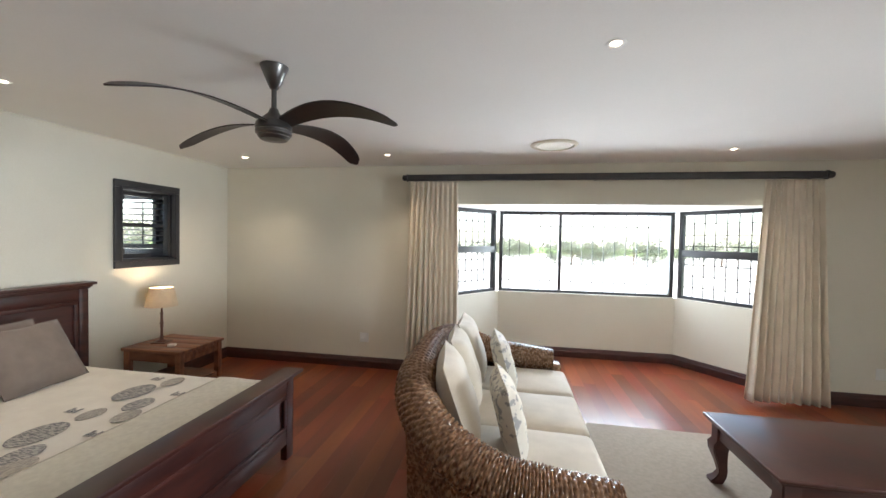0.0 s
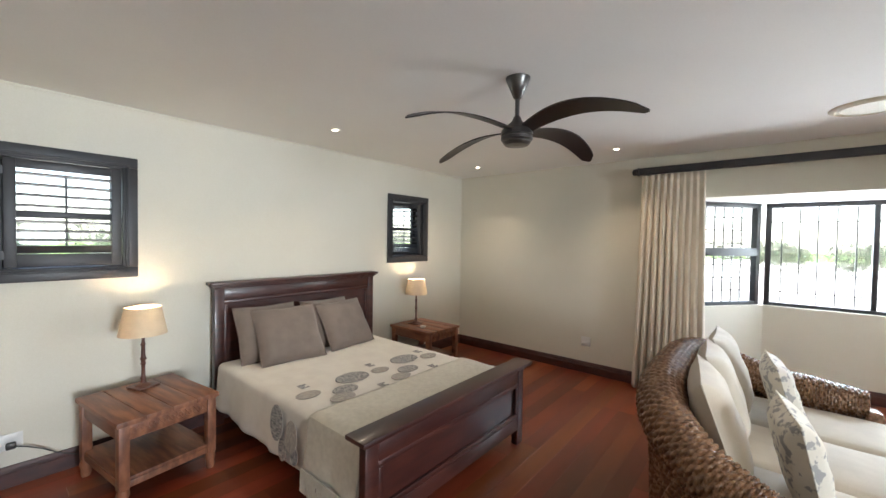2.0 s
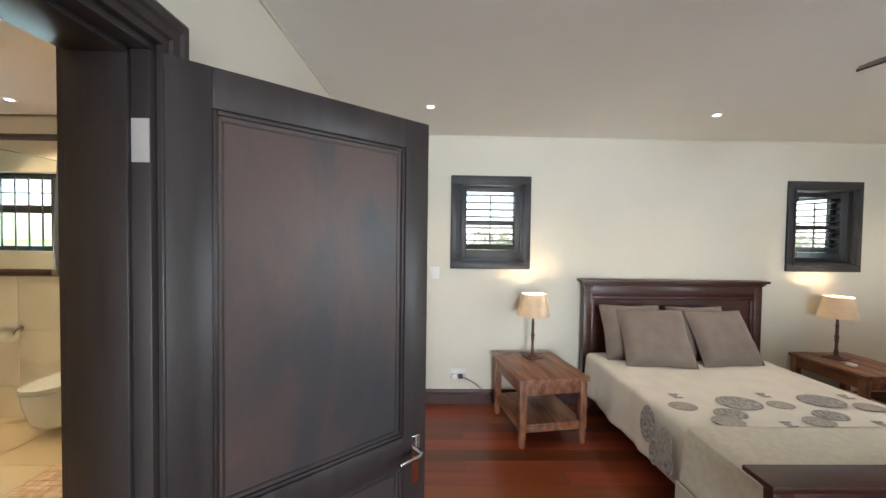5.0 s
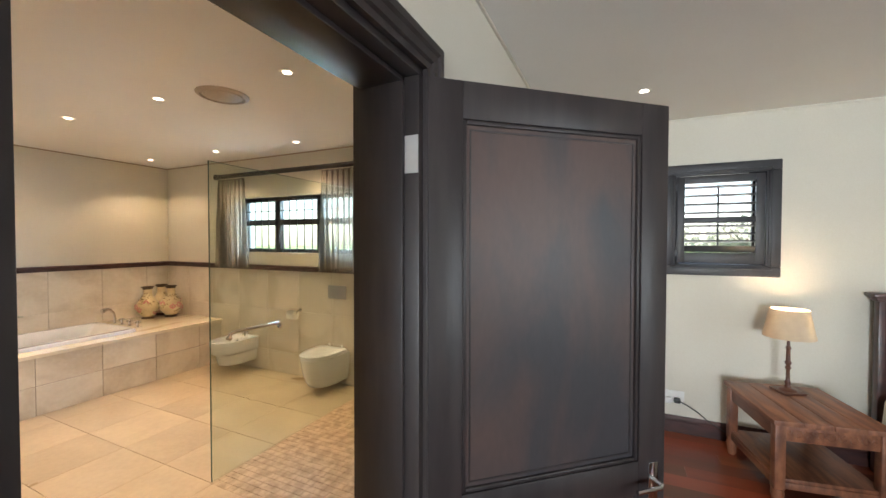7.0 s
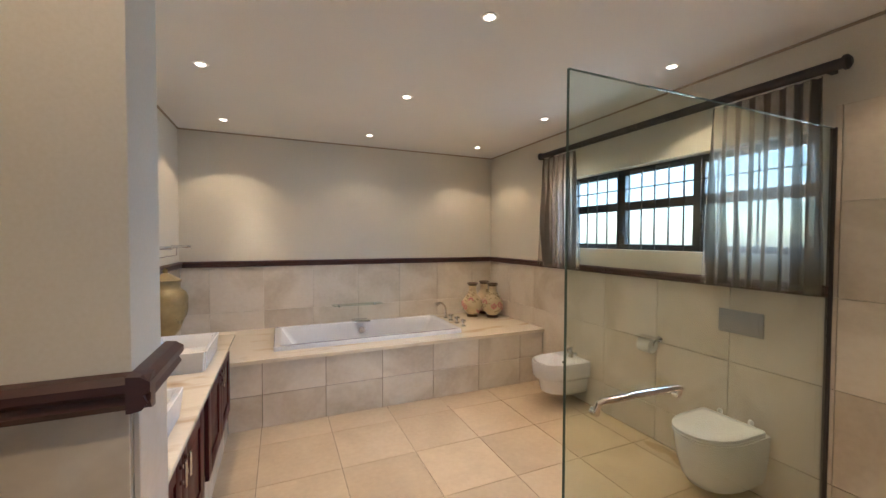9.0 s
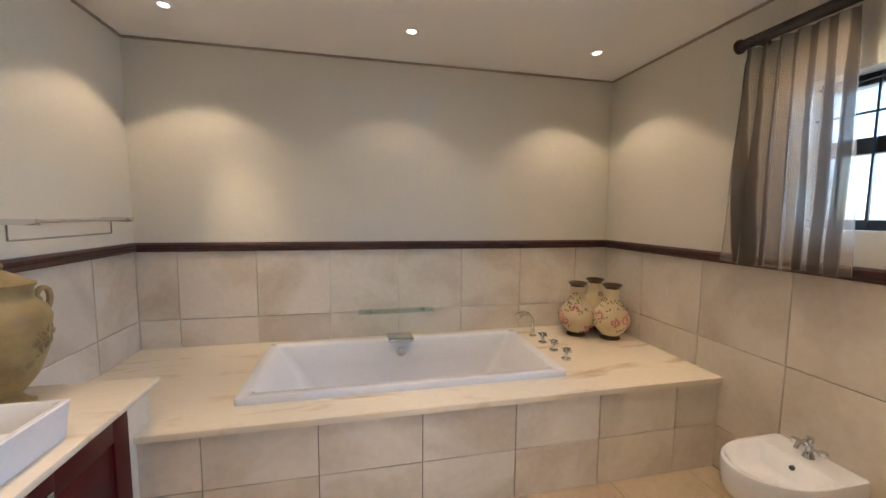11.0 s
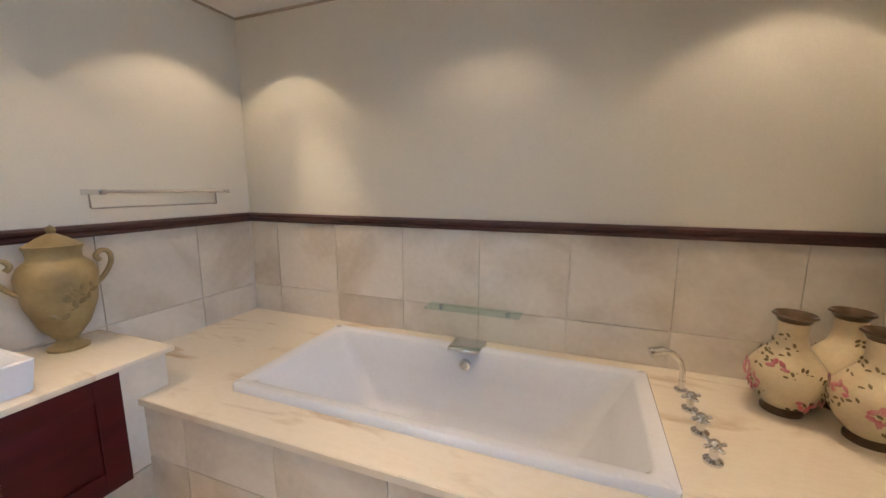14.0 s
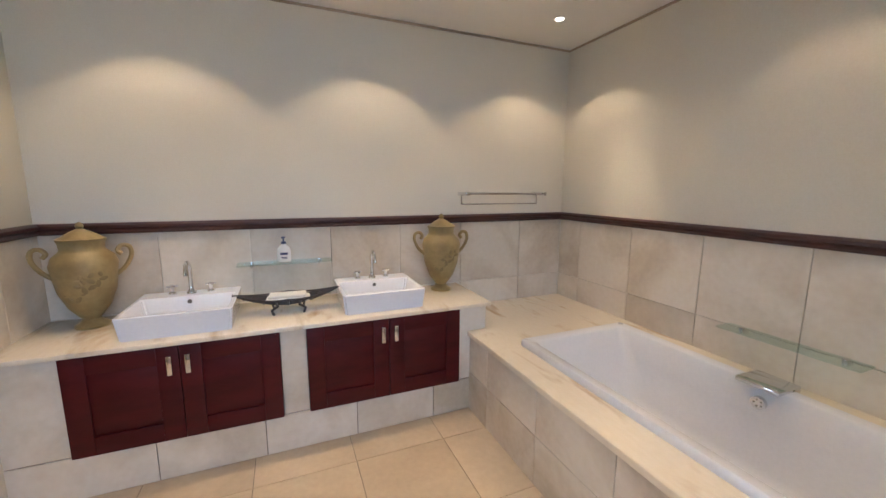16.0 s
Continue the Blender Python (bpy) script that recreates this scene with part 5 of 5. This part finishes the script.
def vase(at):
    v = thing("vase", "cream crackle vase painted with pink roses", "vase", at, "rose vases")
    bm = bmesh.new()
    lathe(bm, [(0.07, 0), (0.07, 0.012), (0.062, 0.02), (0.062, 0.03)], 30)
    finish("foot", bm, BRONZE, v, True)
    bm = bmesh.new()
    lathe(bm, [(0.050, 0.375), (0.062, 0.395), (0.072, 0.40), (0.066, 0.408), (0.05, 0.395), (0.038, 0.36), (0.034, 0.30)], 30)
    finish("rim", bm, BRONZE, v, True)
    bm = bmesh.new()
    lathe(bm, [(0.062, 0.03), (0.10, 0.07), (0.128, 0.125), (0.132, 0.155), (0.12, 0.195), (0.088, 0.24), (0.06, 0.275), (0.047, 0.32), (0.050, 0.375)], 40)
    finish("body", bm, VASE, v, True)
    R = random.Random(5)
    rose, leaf_ = [], []
    rad = lambda z: float(np.interp(z, (0.03, 0.07, 0.125, 0.155, 0.195, 0.24, 0.275, 0.33), (0.062, 0.10, 0.128, 0.132, 0.12, 0.088, 0.06, 0.046)))
    for k in range(9):
        a, z = 2.4 * k, 0.085 + 0.13 * R.random()
        rose.append((a, z, rad(z) + 0.001))
        for _ in range(5):
            z2 = min(0.345, max(0.05, z + R.uniform(-0.06, 0.13)))
            leaf_.append((a + R.uniform(-0.42, 0.42), z2, rad(z2)))
    for pts, r_, m_, nm, n in ((rose, 0.029, PINK, "painted_roses", 6), (leaf_, 0.017, LEAFP, "painted_leaves", 3)):
        bm = bmesh.new()
        ornament(bm, n, pts, r_)
        tagged(finish(nm, bm, m_, v, True), kind="stuff")
    return v


v1 = vase(pose(-2.84, -5.74, DT))
copy_thing(v1, pose(-3.045, -5.61, DT, 0, 0, 100))
copy_thing(v1, pose(-3.07, -5.86, DT, 0, 0, 200))

# boat-shaped basket with rolled towel, soap bottle
bowl = thing("fruit_basket", "dark slatted boat-shaped bowl on the counter", "bowl", pose(-0.06, -3.80, VT, 0, 0, 90))
bm = bmesh.new()
for k in range(13):
    w = -1 + 2 * k / 12
    pts = []
    for i in range(17):
        s = -1 + i / 8
        pts.append((s * 0.29, w * 0.10 * (1 - abs(s) ** 1.6), 0.045 + 0.075 * abs(s) ** 1.7 + 0.05 * w * w * (1 - abs(s))))
    tube(bm, pts, 0.0052, 6)
for s in (-0.8, -0.62, -0.45, -0.22, 0.0, 0.22, 0.45, 0.62, 0.8):
    tube(bm, [(s * 0.29, w * 0.098 * (1 - abs(s) ** 1.6), 0.040 + 0.075 * abs(s) ** 1.7 + 0.05 * w * w * (1 - abs(s))) for w in (-1, -0.66, -0.33, 0, 0.33, 0.66, 1)], 0.006, 6)
for x in (-0.09, 0.09):
    for y in (-0.05, 0.05):
        tube(bm, [(x * 0.6, y, 0.05), (x, y * 1.3, 0.03), (x * 0.9, y * 1.2, 0.0)], 0.008, 6)
finish("slats", bm, DARK, bowl, True)
bm = bmesh.new()
box(bm, -0.12, -0.055, 0.062, 0.12, 0.055, 0.088, 0.012, 3), box(bm, -0.10, -0.05, 0.086, 0.105, 0.045, 0.106, 0.009, 3)
tagged(finish("hand_towel", bm, mat("white_towel", (0.75, 0.73, 0.68), 0.95, bump=0.8, bscale=300), None, True, pose(-0.06, -3.80, VT, 0, 0, 86)), "folded white hand towel in the bowl", "towel")
soap = thing("soap_bottle", "white pump soap bottle with blue label on the shelf", "soap dispenser", pose(BE - 0.075, -3.79, 0.993))
bm = bmesh.new()
lathe(bm, [(0.036, 0), (0.04, 0.006), (0.041, 0.05), (0.036, 0.085), (0.022, 0.10), (0.014, 0.106), (0.014, 0.112)], 22, sx=0.6)
finish("bottle", bm, PLASTIC, soap, True)
NAVY = mat("navy_plastic", (0.03, 0.04, 0.12), 0.35)
bm = bmesh.new()
lathe(bm, [(0.015, 0.112), (0.015, 0.125), (0.005, 0.128), (0.005, 0.145), (0.012, 0.147), (0.012, 0.156), (0.0, 0.158)], 14)
tube(bm, [(0, 0, 0.152), (-0.03, 0, 0.15), (-0.036, 0, 0.144)], 0.005, 6)
finish("pump", bm, NAVY, soap, True)
boxes("label", NAVY, [(-0.0275, -0.022, 0.045, -0.0255, 0.022, 0.060), (-0.0275, -0.018, 0.028, -0.0255, 0.018, 0.033), (-0.0275, -0.018, 0.020, -0.0255, 0.012, 0.024)], soap)


# ---- toilet and bidet ----
def pan_rings(bm, z_list, n=36):
    """D-shaped outlines reaching out from the wall along +x."""
    rings = []
    for z, length, w, back in z_list:
        ring = []
        mid = back + (length - back) * 0.42
        for k in range(n - 4):
            t = math.pi * (k / (n - 5) - 0.5)
            ring.append(bm.verts.new((mid + (length - mid) * math.cos(t), w / 2 * math.copysign(abs(math.sin(t)) ** 0.86, math.sin(t)), z)))
        for x, y in ((back + 0.012, 1), (back, 0.92), (back, -0.92), (back + 0.012, -1)):
            ring.append(bm.verts.new((x, w / 2 * y, z)))
        rings.append(ring)
    for a, b in zip(rings, rings[1:]):
        for i in range(n):
            bm.faces.new((a[i], a[(i + 1) % n], b[(i + 1) % n], b[i]))
    return rings


wc = thing("toilet", "white wall-hung toilet with closed lid", "toilet", pose(BX + 0.012, -3.00, 0))
bm = bmesh.new()
r = pan_rings(bm, [(0.075, 0.34, 0.24, 0.0), (0.085, 0.38, 0.28, 0.0), (0.14, 0.42, 0.31, 0.0), (0.24, 0.455, 0.335, 0.0), (0.33, 0.475, 0.345, 0.0), (0.375, 0.48, 0.345, 0.0)])
bm.faces.new(r[0][::-1]), bm.faces.new(r[-1])
finish("bowl", bm, CERAM, wc, True)
bm = bmesh.new()
r = pan_rings(bm, [(0.378, 0.475, 0.34, 0.06), (0.382, 0.485, 0.35, 0.05), (0.392, 0.485, 0.35, 0.05), (0.394, 0.479, 0.344, 0.054), (0.397, 0.485, 0.35, 0.05), (0.412, 0.485, 0.348, 0.05), (0.418, 0.47, 0.335, 0.06), (0.420, 0.40, 0.25, 0.12)])
bm.faces.new(r[0][::-1]), bm.faces.new(r[-1])
finish("seat_lid", bm, CERAM, wc, True)
for y in (-0.085, 0.085):
    bm = bmesh.new()
    tube(bm, [(0.035, y, 0.374), (0.035, y, 0.43), (0.035, y, 0.437)], [0.014, 0.014, 0.008], 12)
    finish("hinge", bm, PLASTIC, wc, True)

bd = thing("bidet", "white wall-hung bidet with chrome tap", "bidet", pose(BX + 0.012, -4.37, 0))
bm = bmesh.new()
r = pan_rings(bm, [(0.11, 0.36, 0.27, 0.0), (0.12, 0.38, 0.29, 0.0), (0.20, 0.40, 0.305, 0.0), (0.238, 0.41, 0.31, 0.0), (0.25, 0.45, 0.345, 0.0), (0.275, 0.465, 0.36, 0.0), (0.385, 0.475, 0.365, 0.0), (0.393, 0.470, 0.36, 0.002), (0.394, 0.448, 0.335, 0.13), (0.385, 0.435, 0.32, 0.145), (0.31, 0.39, 0.25, 0.17), (0.29, 0.33, 0.16, 0.2)])
bm.faces.new(r[0][::-1]), bm.faces.new(r[-1])
finish("bowl", bm, CERAM, bd, True)
bm = bmesh.new()
lathe(bm, [(0.024, 0), (0.02, 0.012), (0.013, 0.03), (0.013, 0.07), (0.018, 0.08), (0.014, 0.095), (0, 0.10)], 14, (0.07, 0, 0.392))
tube(bm, [(0.07, 0, 0.44), (0.10, 0, 0.475), (0.135, 0, 0.47), (0.15, 0, 0.445)], 0.009, 10)
for s in (-1, 1):
    tube(bm, [(0.07, 0, 0.435), (0.07, s * 0.05, 0.44)], 0.006, 8)
    lathe(bm, [(0.018, 0), (0.018, 0.02), (0, 0.024)], 8, (0.07, s * 0.055, 0.43))
tagged(finish("tap", bm, CHROME, bd, True), "chrome bidet mixer")
bm = bmesh.new()
tube(bm, [(0.150, 0, 0.355), (0.162, 0, 0.354)], 0.011, 12)
finish("overflow", bm, STEEL, bd, True)

pl = thing("flush_plate", "grey rectangular flush plate on the tiles", "flush plate", pose(BX + 0.009, -3.0, 0.99))
boxes("plate", mat("matt_chrome", (0.35, 0.36, 0.37), 0.35, 0.7), [(0, -0.122, -0.072, 0.012, 0.122, 0.072), (0.0121, -0.10, -0.05, 0.015, 0.10, 0.05)], pl, bev=0.003)
tp = thing("paper_holder", "chrome toilet paper holder with a white roll", "toilet paper", pose(BX + 0.009, -3.58, 0.72))
bm = bmesh.new()
tube(bm, [(0, 0.05, 0.04), (0.03, 0.05, 0.04), (0.06, 0.05, 0.02), (0.065, 0.05, 0.0), (0.065, -0.07, 0.0)], 0.008, 10)
tube(bm, [(0, 0.05, 0.04), (0.006, 0.05, 0.04)], 0.024, 14)
box(bm, 0.03, -0.06, 0.052, 0.12, 0.06, 0.056, 0.002)
finish("holder", bm, CHROME, tp, True)
bm = bmesh.new()
tube(bm, [(0.065, -0.055, -0.012), (0.065, 0.045, -0.012)], 0.05, 24)
finish("roll", bm, PLASTIC, tp, True)

# ---- shower ----
scr = thing("shower_screen", "clear frameless glass shower screen with chrome bar", "shower screen")
boxes("pane", SCREEN, [(BX + 0.012, -2.605, 0.003, -1.545, -2.595, 2.045)], scr).visible_shadow = False
boxes("edge", mat("glass_edge", (0.08, 0.12, 0.10), 0.6, spec=0.2), [(-1.5449, -2.605, 0.003, -1.5425, -2.595, 2.045), (BX + 0.012, -2.605, 2.0452, -1.5425, -2.595, 2.0475)], scr)
boxes("channel", DARK, [(BX + 0.009, -2.612, 0.003, BX + 0.022, -2.588, 2.05)], scr)
bm = bmesh.new()
tube(bm, [(-1.66, -2.575, 0.905), (-1.66, -2.565, 0.935), (-1.68, -2.565, 0.94), (-2.05, -2.565, 0.93), (-2.07, -2.565, 0.925), (-2.075, -2.575, 0.90)], 0.011, 12)
for x, z in ((-1.66, 0.90), (-2.075, 0.895)):
    tube(bm, [(x, -2.595, z), (x, -2.57, z)], 0.014, 12)
finish("towel_bar", bm, CHROME, scr, True)
hd = thing("overhead_shower", "square chrome shower head on a wall arm", "shower", pose(BX + 0.009, -1.78, 1.98))
bm = bmesh.new()
box(bm, 0, -0.035, -0.035, 0.012, 0.035, 0.035, 0.003), box(bm, 0.012, -0.014, -0.008, 0.20, 0.014, 0.012, 0.003)
box(bm, 0.14, -0.09, -0.02, 0.36, 0.09, -0.008, 0.003)
finish("head", bm, CHROME, hd, True)

# ---- bathroom window and curtains ----
bw = structure(new("window_6"), "dark framed bathroom window with burglar bars")
wy0, wy1, wz0, wz1, fx = -4.57, -2.66, 1.40, 2.07, BX - 0.15
it = [(fx, wy0, wz0, fx + 0.06, wy0 + 0.05, wz1), (fx, wy1 - 0.05, wz0, fx + 0.06, wy1, wz1), (fx, wy0 + 0.05, wz0, fx + 0.06, wy1 - 0.05, wz0 + 0.05), (fx, wy0 + 0.05, wz1 - 0.05, fx + 0.06, wy1 - 0.05, wz1)]
for y in (-3.98, -3.33, ):
    it.append((fx, y - 0.04, wz0 + 0.05, fx + 0.066, y + 0.04, wz1 - 0.05))
it.append((fx, wy0 + 0.05, 1.73, fx + 0.062, wy1 - 0.05, 1.80))
BLACKF = mat("black_window_paint", (0.014, 0.014, 0.016), 0.4, scale=6, bump=0.1, bscale=60)
boxes("frame", BLACKF, it, bw, bev=0.004)
boxes("pane", PANE, [(fx + 0.02, wy0 + 0.04, wz0 + 0.04, fx + 0.024, wy1 - 0.04, wz1 - 0.04)], bw).visible_shadow = False
bm = bmesh.new()
k = 0
y = wy0 + 0.11
while y < wy1 - 0.05:
    box(bm, fx + 0.074, y - 0.005, wz0 + 0.012, fx + 0.084, y + 0.005, wz1 - 0.012)
    y += 0.115
for z in (1.44, 1.895, 2.035):
    box(bm, fx + 0.085, wy0 + 0.012, z, fx + 0.093, wy1 - 0.012, z + 0.01)
for y in (-3.98, -3.33):
    lathe(bm, [(0.006, -0.09), (0.012, -0.06), (0.006, -0.04), (0.014, 0.0), (0.006, 0.04), (0.012, 0.06), (0.006, 0.09)], 8, (fx + 0.079, y + 0.03, 1.60))
finish("burglar_bars", bm, BLACKF, bw)
boxes("sill", PAINT, [(fx + 0.066, wy0, wz0 + 0.0005, BX - 0.001, wy1, wz0 + 0.006)], bw)
drape("curtain", "short striped sheer bathroom curtain", SHEER, -4.79, -4.34, 1.215, 2.30, BX + 0.085, 6, 0.045, 0.8, (-4.84, -4.29), "y", 0.001)
drape("curtain", "short striped sheer bathroom curtain", SHEER, -3.14, -2.62, 1.215, 2.30, BX + 0.085, 7, 0.042, 2.8, (-3.20, -2.60), "y", 0.001)
rod2 = thing("curtain_pole", "dark wooden curtain pole above the bathroom window", "curtain pole")
bm = bmesh.new()
tube(bm, [(BX + 0.09, -4.83, 2.335), (BX + 0.09, -2.54, 2.335)], 0.027, 16)
for y, s in ((-4.83, -1), (-2.54, 1)):
    tube(bm, [(BX + 0.09, y, 2.335), (BX + 0.09, y + s * 0.012, 2.335), (BX + 0.09, y + s * 0.024, 2.335)], [0.036, 0.036, 0.02], 16)
    box(bm, BX, y - s * 0.07 - 0.012, 2.32, BX + 0.09, y - s * 0.07 + 0.012, 2.35)
finish("pole", bm, DARK, rod2, True)

# ---- outside ----
structure(boxes("ground", LAWN, [(-120, -120, -0.45, 120, 120, -0.35)]), "green lawn round the house")
structure(boxes("pavement", PAVE, [(-60, 6.5, -0.40, 64, 58, -0.342), (-13, -12, -0.40, -4.2, 6.3, -0.342)]), "pale sunlit paved terrace")
structure(boxes("foundation", PLASTER, [(W - 0.25, BS - 0.25, -0.35, E + 0.25, 6.2, -0.101)]), "plastered house plinth")


def tree(x, y, h, spread_, seed):
    R = random.Random(seed)
    t = thing("tree", "broad leafy green garden tree", "tree", pose(x, y, -0.36), "garden trees")
    bm = bmesh.new()
    tube(bm, [(0, 0, 0), (0.05, 0.03, h * 0.3), (0.1, -0.05, h * 0.6)], [h * 0.04, h * 0.03, h * 0.015], 8)
    for k in range(7):
        a = 2.4 * k
        tube(bm, [(0.05, 0, h * (0.25 + 0.04 * k)), (math.cos(a) * spread_ * 0.4, math.sin(a) * spread_ * 0.4, h * (0.45 + 0.04 * k)), (math.cos(a) * spread_ * 0.8, math.sin(a) * spread_ * 0.8, h * (0.55 + 0.05 * k))], [h * 0.014, h * 0.009, h * 0.003], 6)
    finish("trunk", bm, BARK, t, True)
    bm = bmesh.new()
    for c in range(34):
        a, rr = R.random() * 6.283, math.sqrt(R.random()) * spread_
        cz = h * (0.28 + 0.62 * R.random() * (1 - 0.5 * (rr / spread_) ** 2))
        cr = 0.25 * spread_ * (0.6 + 0.6 * R.random())
        for _ in range(70):
            d = Vector((R.gauss(0, 1), R.gauss(0, 1), R.gauss(0, 0.8))).normalized() * cr * R.random() ** 0.4
            p = Vector((math.cos(a) * rr, math.sin(a) * rr, cz)) + d
            q = Euler((R.random() * 6, R.random() * 6, R.random() * 6)).to_matrix()
            s = 0.16 * (0.7 + 0.6 * R.random())
            bm.faces.new([bm.verts.new(p + q @ Vector(v)) for v in ((-s, 0, 0), (0, -s * 0.45, 0.02), (s, 0, 0), (0, s * 0.45, 0.02))])
    tagged(finish("foliage", bm, LEAF, t), kind="stuff")


for k, (x, y, h, s) in enumerate(((-7, 33, 2.6, 3.4), (-0.5, 38, 2.3, 3.2), (5.5, 34, 2.0, 3.0), (11, 36, 2.2, 3.4), (19, 38, 2.4, 3.6), (-21, 5.0, 3.4, 3.2), (-22, 15, 3.2, 3.0), (-23, -1.5, 3.4, 3.4), (-26, 22, 3.6, 4))):
    tree(x, y, h, s, k + 3)

# ---- pieces: planks and tiles ----
PM = {}


def piece(name, dx, dy, dz, material, at, parent, ch=0.0015):
    key = (name, round(dx, 3), round(dy, 3), round(dz, 3), material.name)
    if key not in PM:
        bm = bmesh.new()
        t = [(-1, -1), (1, -1), (1, 1), (-1, 1)]
        lo = [bm.verts.new((a * dx / 2, b * dy / 2, 0)) for a, b in t]
        mi = [bm.verts.new((a * dx / 2, b * dy / 2, dz - ch)) for a, b in t]
        hi = [bm.verts.new((a * (dx / 2 - ch), b * (dy / 2 - ch), dz)) for a, b in t]
        for p, q in ((lo, mi), (mi, hi)):
            for i in range(4):
                bm.faces.new((p[i], p[(i + 1) % 4], q[(i + 1) % 4], q[i]))
        bm.faces.new(hi)
        bmesh.ops.recalc_face_normals(bm, faces=bm.faces)
        me = bpy.data.meshes.new(name)
        bm.to_mesh(me)
        bm.free()
        me.materials.append(material)
        PM[key] = me
    ob = new(name, PM[key])
    ob.parent = parent
    ob.matrix_basis = at
    return ob


R = random.Random(11)
pw = 0.135
x = W
while x < E:
    x2 = min(x + pw, E)
    y = S
    first = True
    top = N if (x2 < -0.6 or x > 3.02) else 5.83
    while y < top - 0.01:
        ln = round(R.choice((1.2, 1.6, 2.0, 2.4)) * (R.choice((0.35, 0.6, 0.8, 1.0)) if first else 1), 2)
        if top - (y + ln) < 0.4:
            ln = round(top - y, 3)
        ln = min(ln, top - y)
        piece("plank", x2 - x - 0.0004, ln - 0.0005, 0.016, PLANK, pose((x + x2) / 2, y + ln / 2, -0.016), sub, 0.0003)
        y += ln
        first = False
    x = x2
# threshold
structure(boxes("threshold", MAHOG, [(JX0, S2, -0.004, JX1, S, 0.006)], None, bev=0.003), "dark wooden door threshold")

GAP = 0.004


def cuts(a, b, joints):
    c = [a] + [j for j in sorted(joints) if a + 0.02 < j < b - 0.02] + [b]
    return list(zip(c, c[1:]))


def tiles_x(face, out, y0, y1, z0, z1, yj, zj, parent, material=STONE):
    """Tiles on a wall whose face is at x = face, facing out (+1 or -1)."""
    for a, b in cuts(y0, y1, yj):
        for c, d in cuts(z0, z1, zj):
            m = pose(face + out * R.uniform(0, 0.0006), (a + b) / 2, (c + d) / 2, 0, 90 * out, 0)
            piece("tile", d - c - GAP, b - a - GAP, 0.009, material, m, parent)


def tiles_y(face, out, x0, x1, z0, z1, xj, zj, parent, material=STONE):
    for a, b in cuts(x0, x1, xj):
        for c, d in cuts(z0, z1, zj):
            m = pose((a + b) / 2, face + out * R.uniform(0, 0.0006), (c + d) / 2, -90 * out, 0, 0)
            piece("tile", b - a - GAP, d - c - GAP, 0.009, material, m, parent)


YJ = [-5.04 + 0.494 * k for k in range(-2, 9)]
XJ = [-0.03 - 0.488 * k for k in range(-1, 8)]
ZJ = [0.25, 0.737, 1.20, 1.68, 2.16]
tiles_x(BX, 1, BS + 0.009, -2.60, 0.0, 1.197, YJ, ZJ, b_west)
tiles_x(BX, 1, -2.60, S2 - 0.009, 0.0, 2.16, YJ, ZJ, b_west)
tiles_y(BS, 1, BX + 0.009, BE - 0.009, DT - 0.02, 1.197, XJ, ZJ, b_south)
tiles_x(BE, -1, BS + 0.009, -2.60 - 0.009, 0.0, 1.197, [-5.57, -5.04, -4.56, -4.08, -3.60, -3.13], ZJ, b_east)
tiles_x(BE, -1, -2.42 + 0.009, S2 - 0.009, 0.0, 1.197, YJ, ZJ, b_east)
tiles_y(-2.42, 1, -0.435, BE - 0.009, 0.0, 1.197, [-0.11], [0.70], stub)
tiles_y(-2.60, -1, -0.435, BE, 0.0, 1.197, [-0.11], [0.70], stub)
tiles_x(-0.435, -1, -2.60, -2.42, 0.0, 1.197, [], [0.70], stub)
tiles_y(S2, -1, BX + 0.009, -1.07, 0.0, 2.16, XJ, ZJ, w_south)
tiles_y(DF - 0.012, 1, BX + 0.012, DL - 0.003, 0.0, DT - 0.028, [-0.54, -1.02, -1.50, -1.98, -2.46, -2.94], [0.262], deck)
tiles_x(DL - 0.012, 1, -4.985, DF - 0.012, 0.0, DT - 0.028, [], [0.262], deck)
VP = [(-2.85, -2.606), (-3.88, -3.745), (-4.988, -4.79)]
for a, b in VP:
    tiles_x(VF + 0.02, -1, a, b, 0.22, VT - 0.028, [], [], van)
tiles_x(VF + 0.02, -1, -4.988, -2.606, 0.0, 0.218, [-4.62, -4.14, -3.65, -3.16], [], van)
for a, b in cuts(BX + 0.009, BE, [-0.03 - 0.503 * k for k in range(8)]):
    for c, d in cuts(BS, S2 + 0.02, [-4.595 + 0.503 * k for k in range(-2, 8)]):
        if b < -1.5 and c > -2.62:
            continue
        if b < -1.5 and d > -2.6:
            d = -2.60
        if c < -4.9 and d < -4.9:
            continue
        piece("tile", b - a - 0.003, d - c - 0.003, 0.006, FLOORT, pose((a + b) / 2, (c + d) / 2, -0.004 - 0.002), bfloor)
# small mosaic of the shower floor
bm = bmesh.new()
x = BX + 0.012
while x < -1.56:
    y = -2.595
    while y < S2 - 0.03:
        dz = R.uniform(0, 0.0012)
        box(bm, x, y, -0.004, x + 0.046, y + 0.046, 0.0005 + dz)
        y += 0.05
    x += 0.05
tagged(finish("mosaic", bm, mat("mosaic_stone", (0.52, 0.41, 0.27), 0.45, col2=(0.36, 0.27, 0.17), scale=14, bump=0.2, bscale=80, lo=0.4, hi=0.6), bfloor), "small tumbled stone mosaic", kind="stuff")
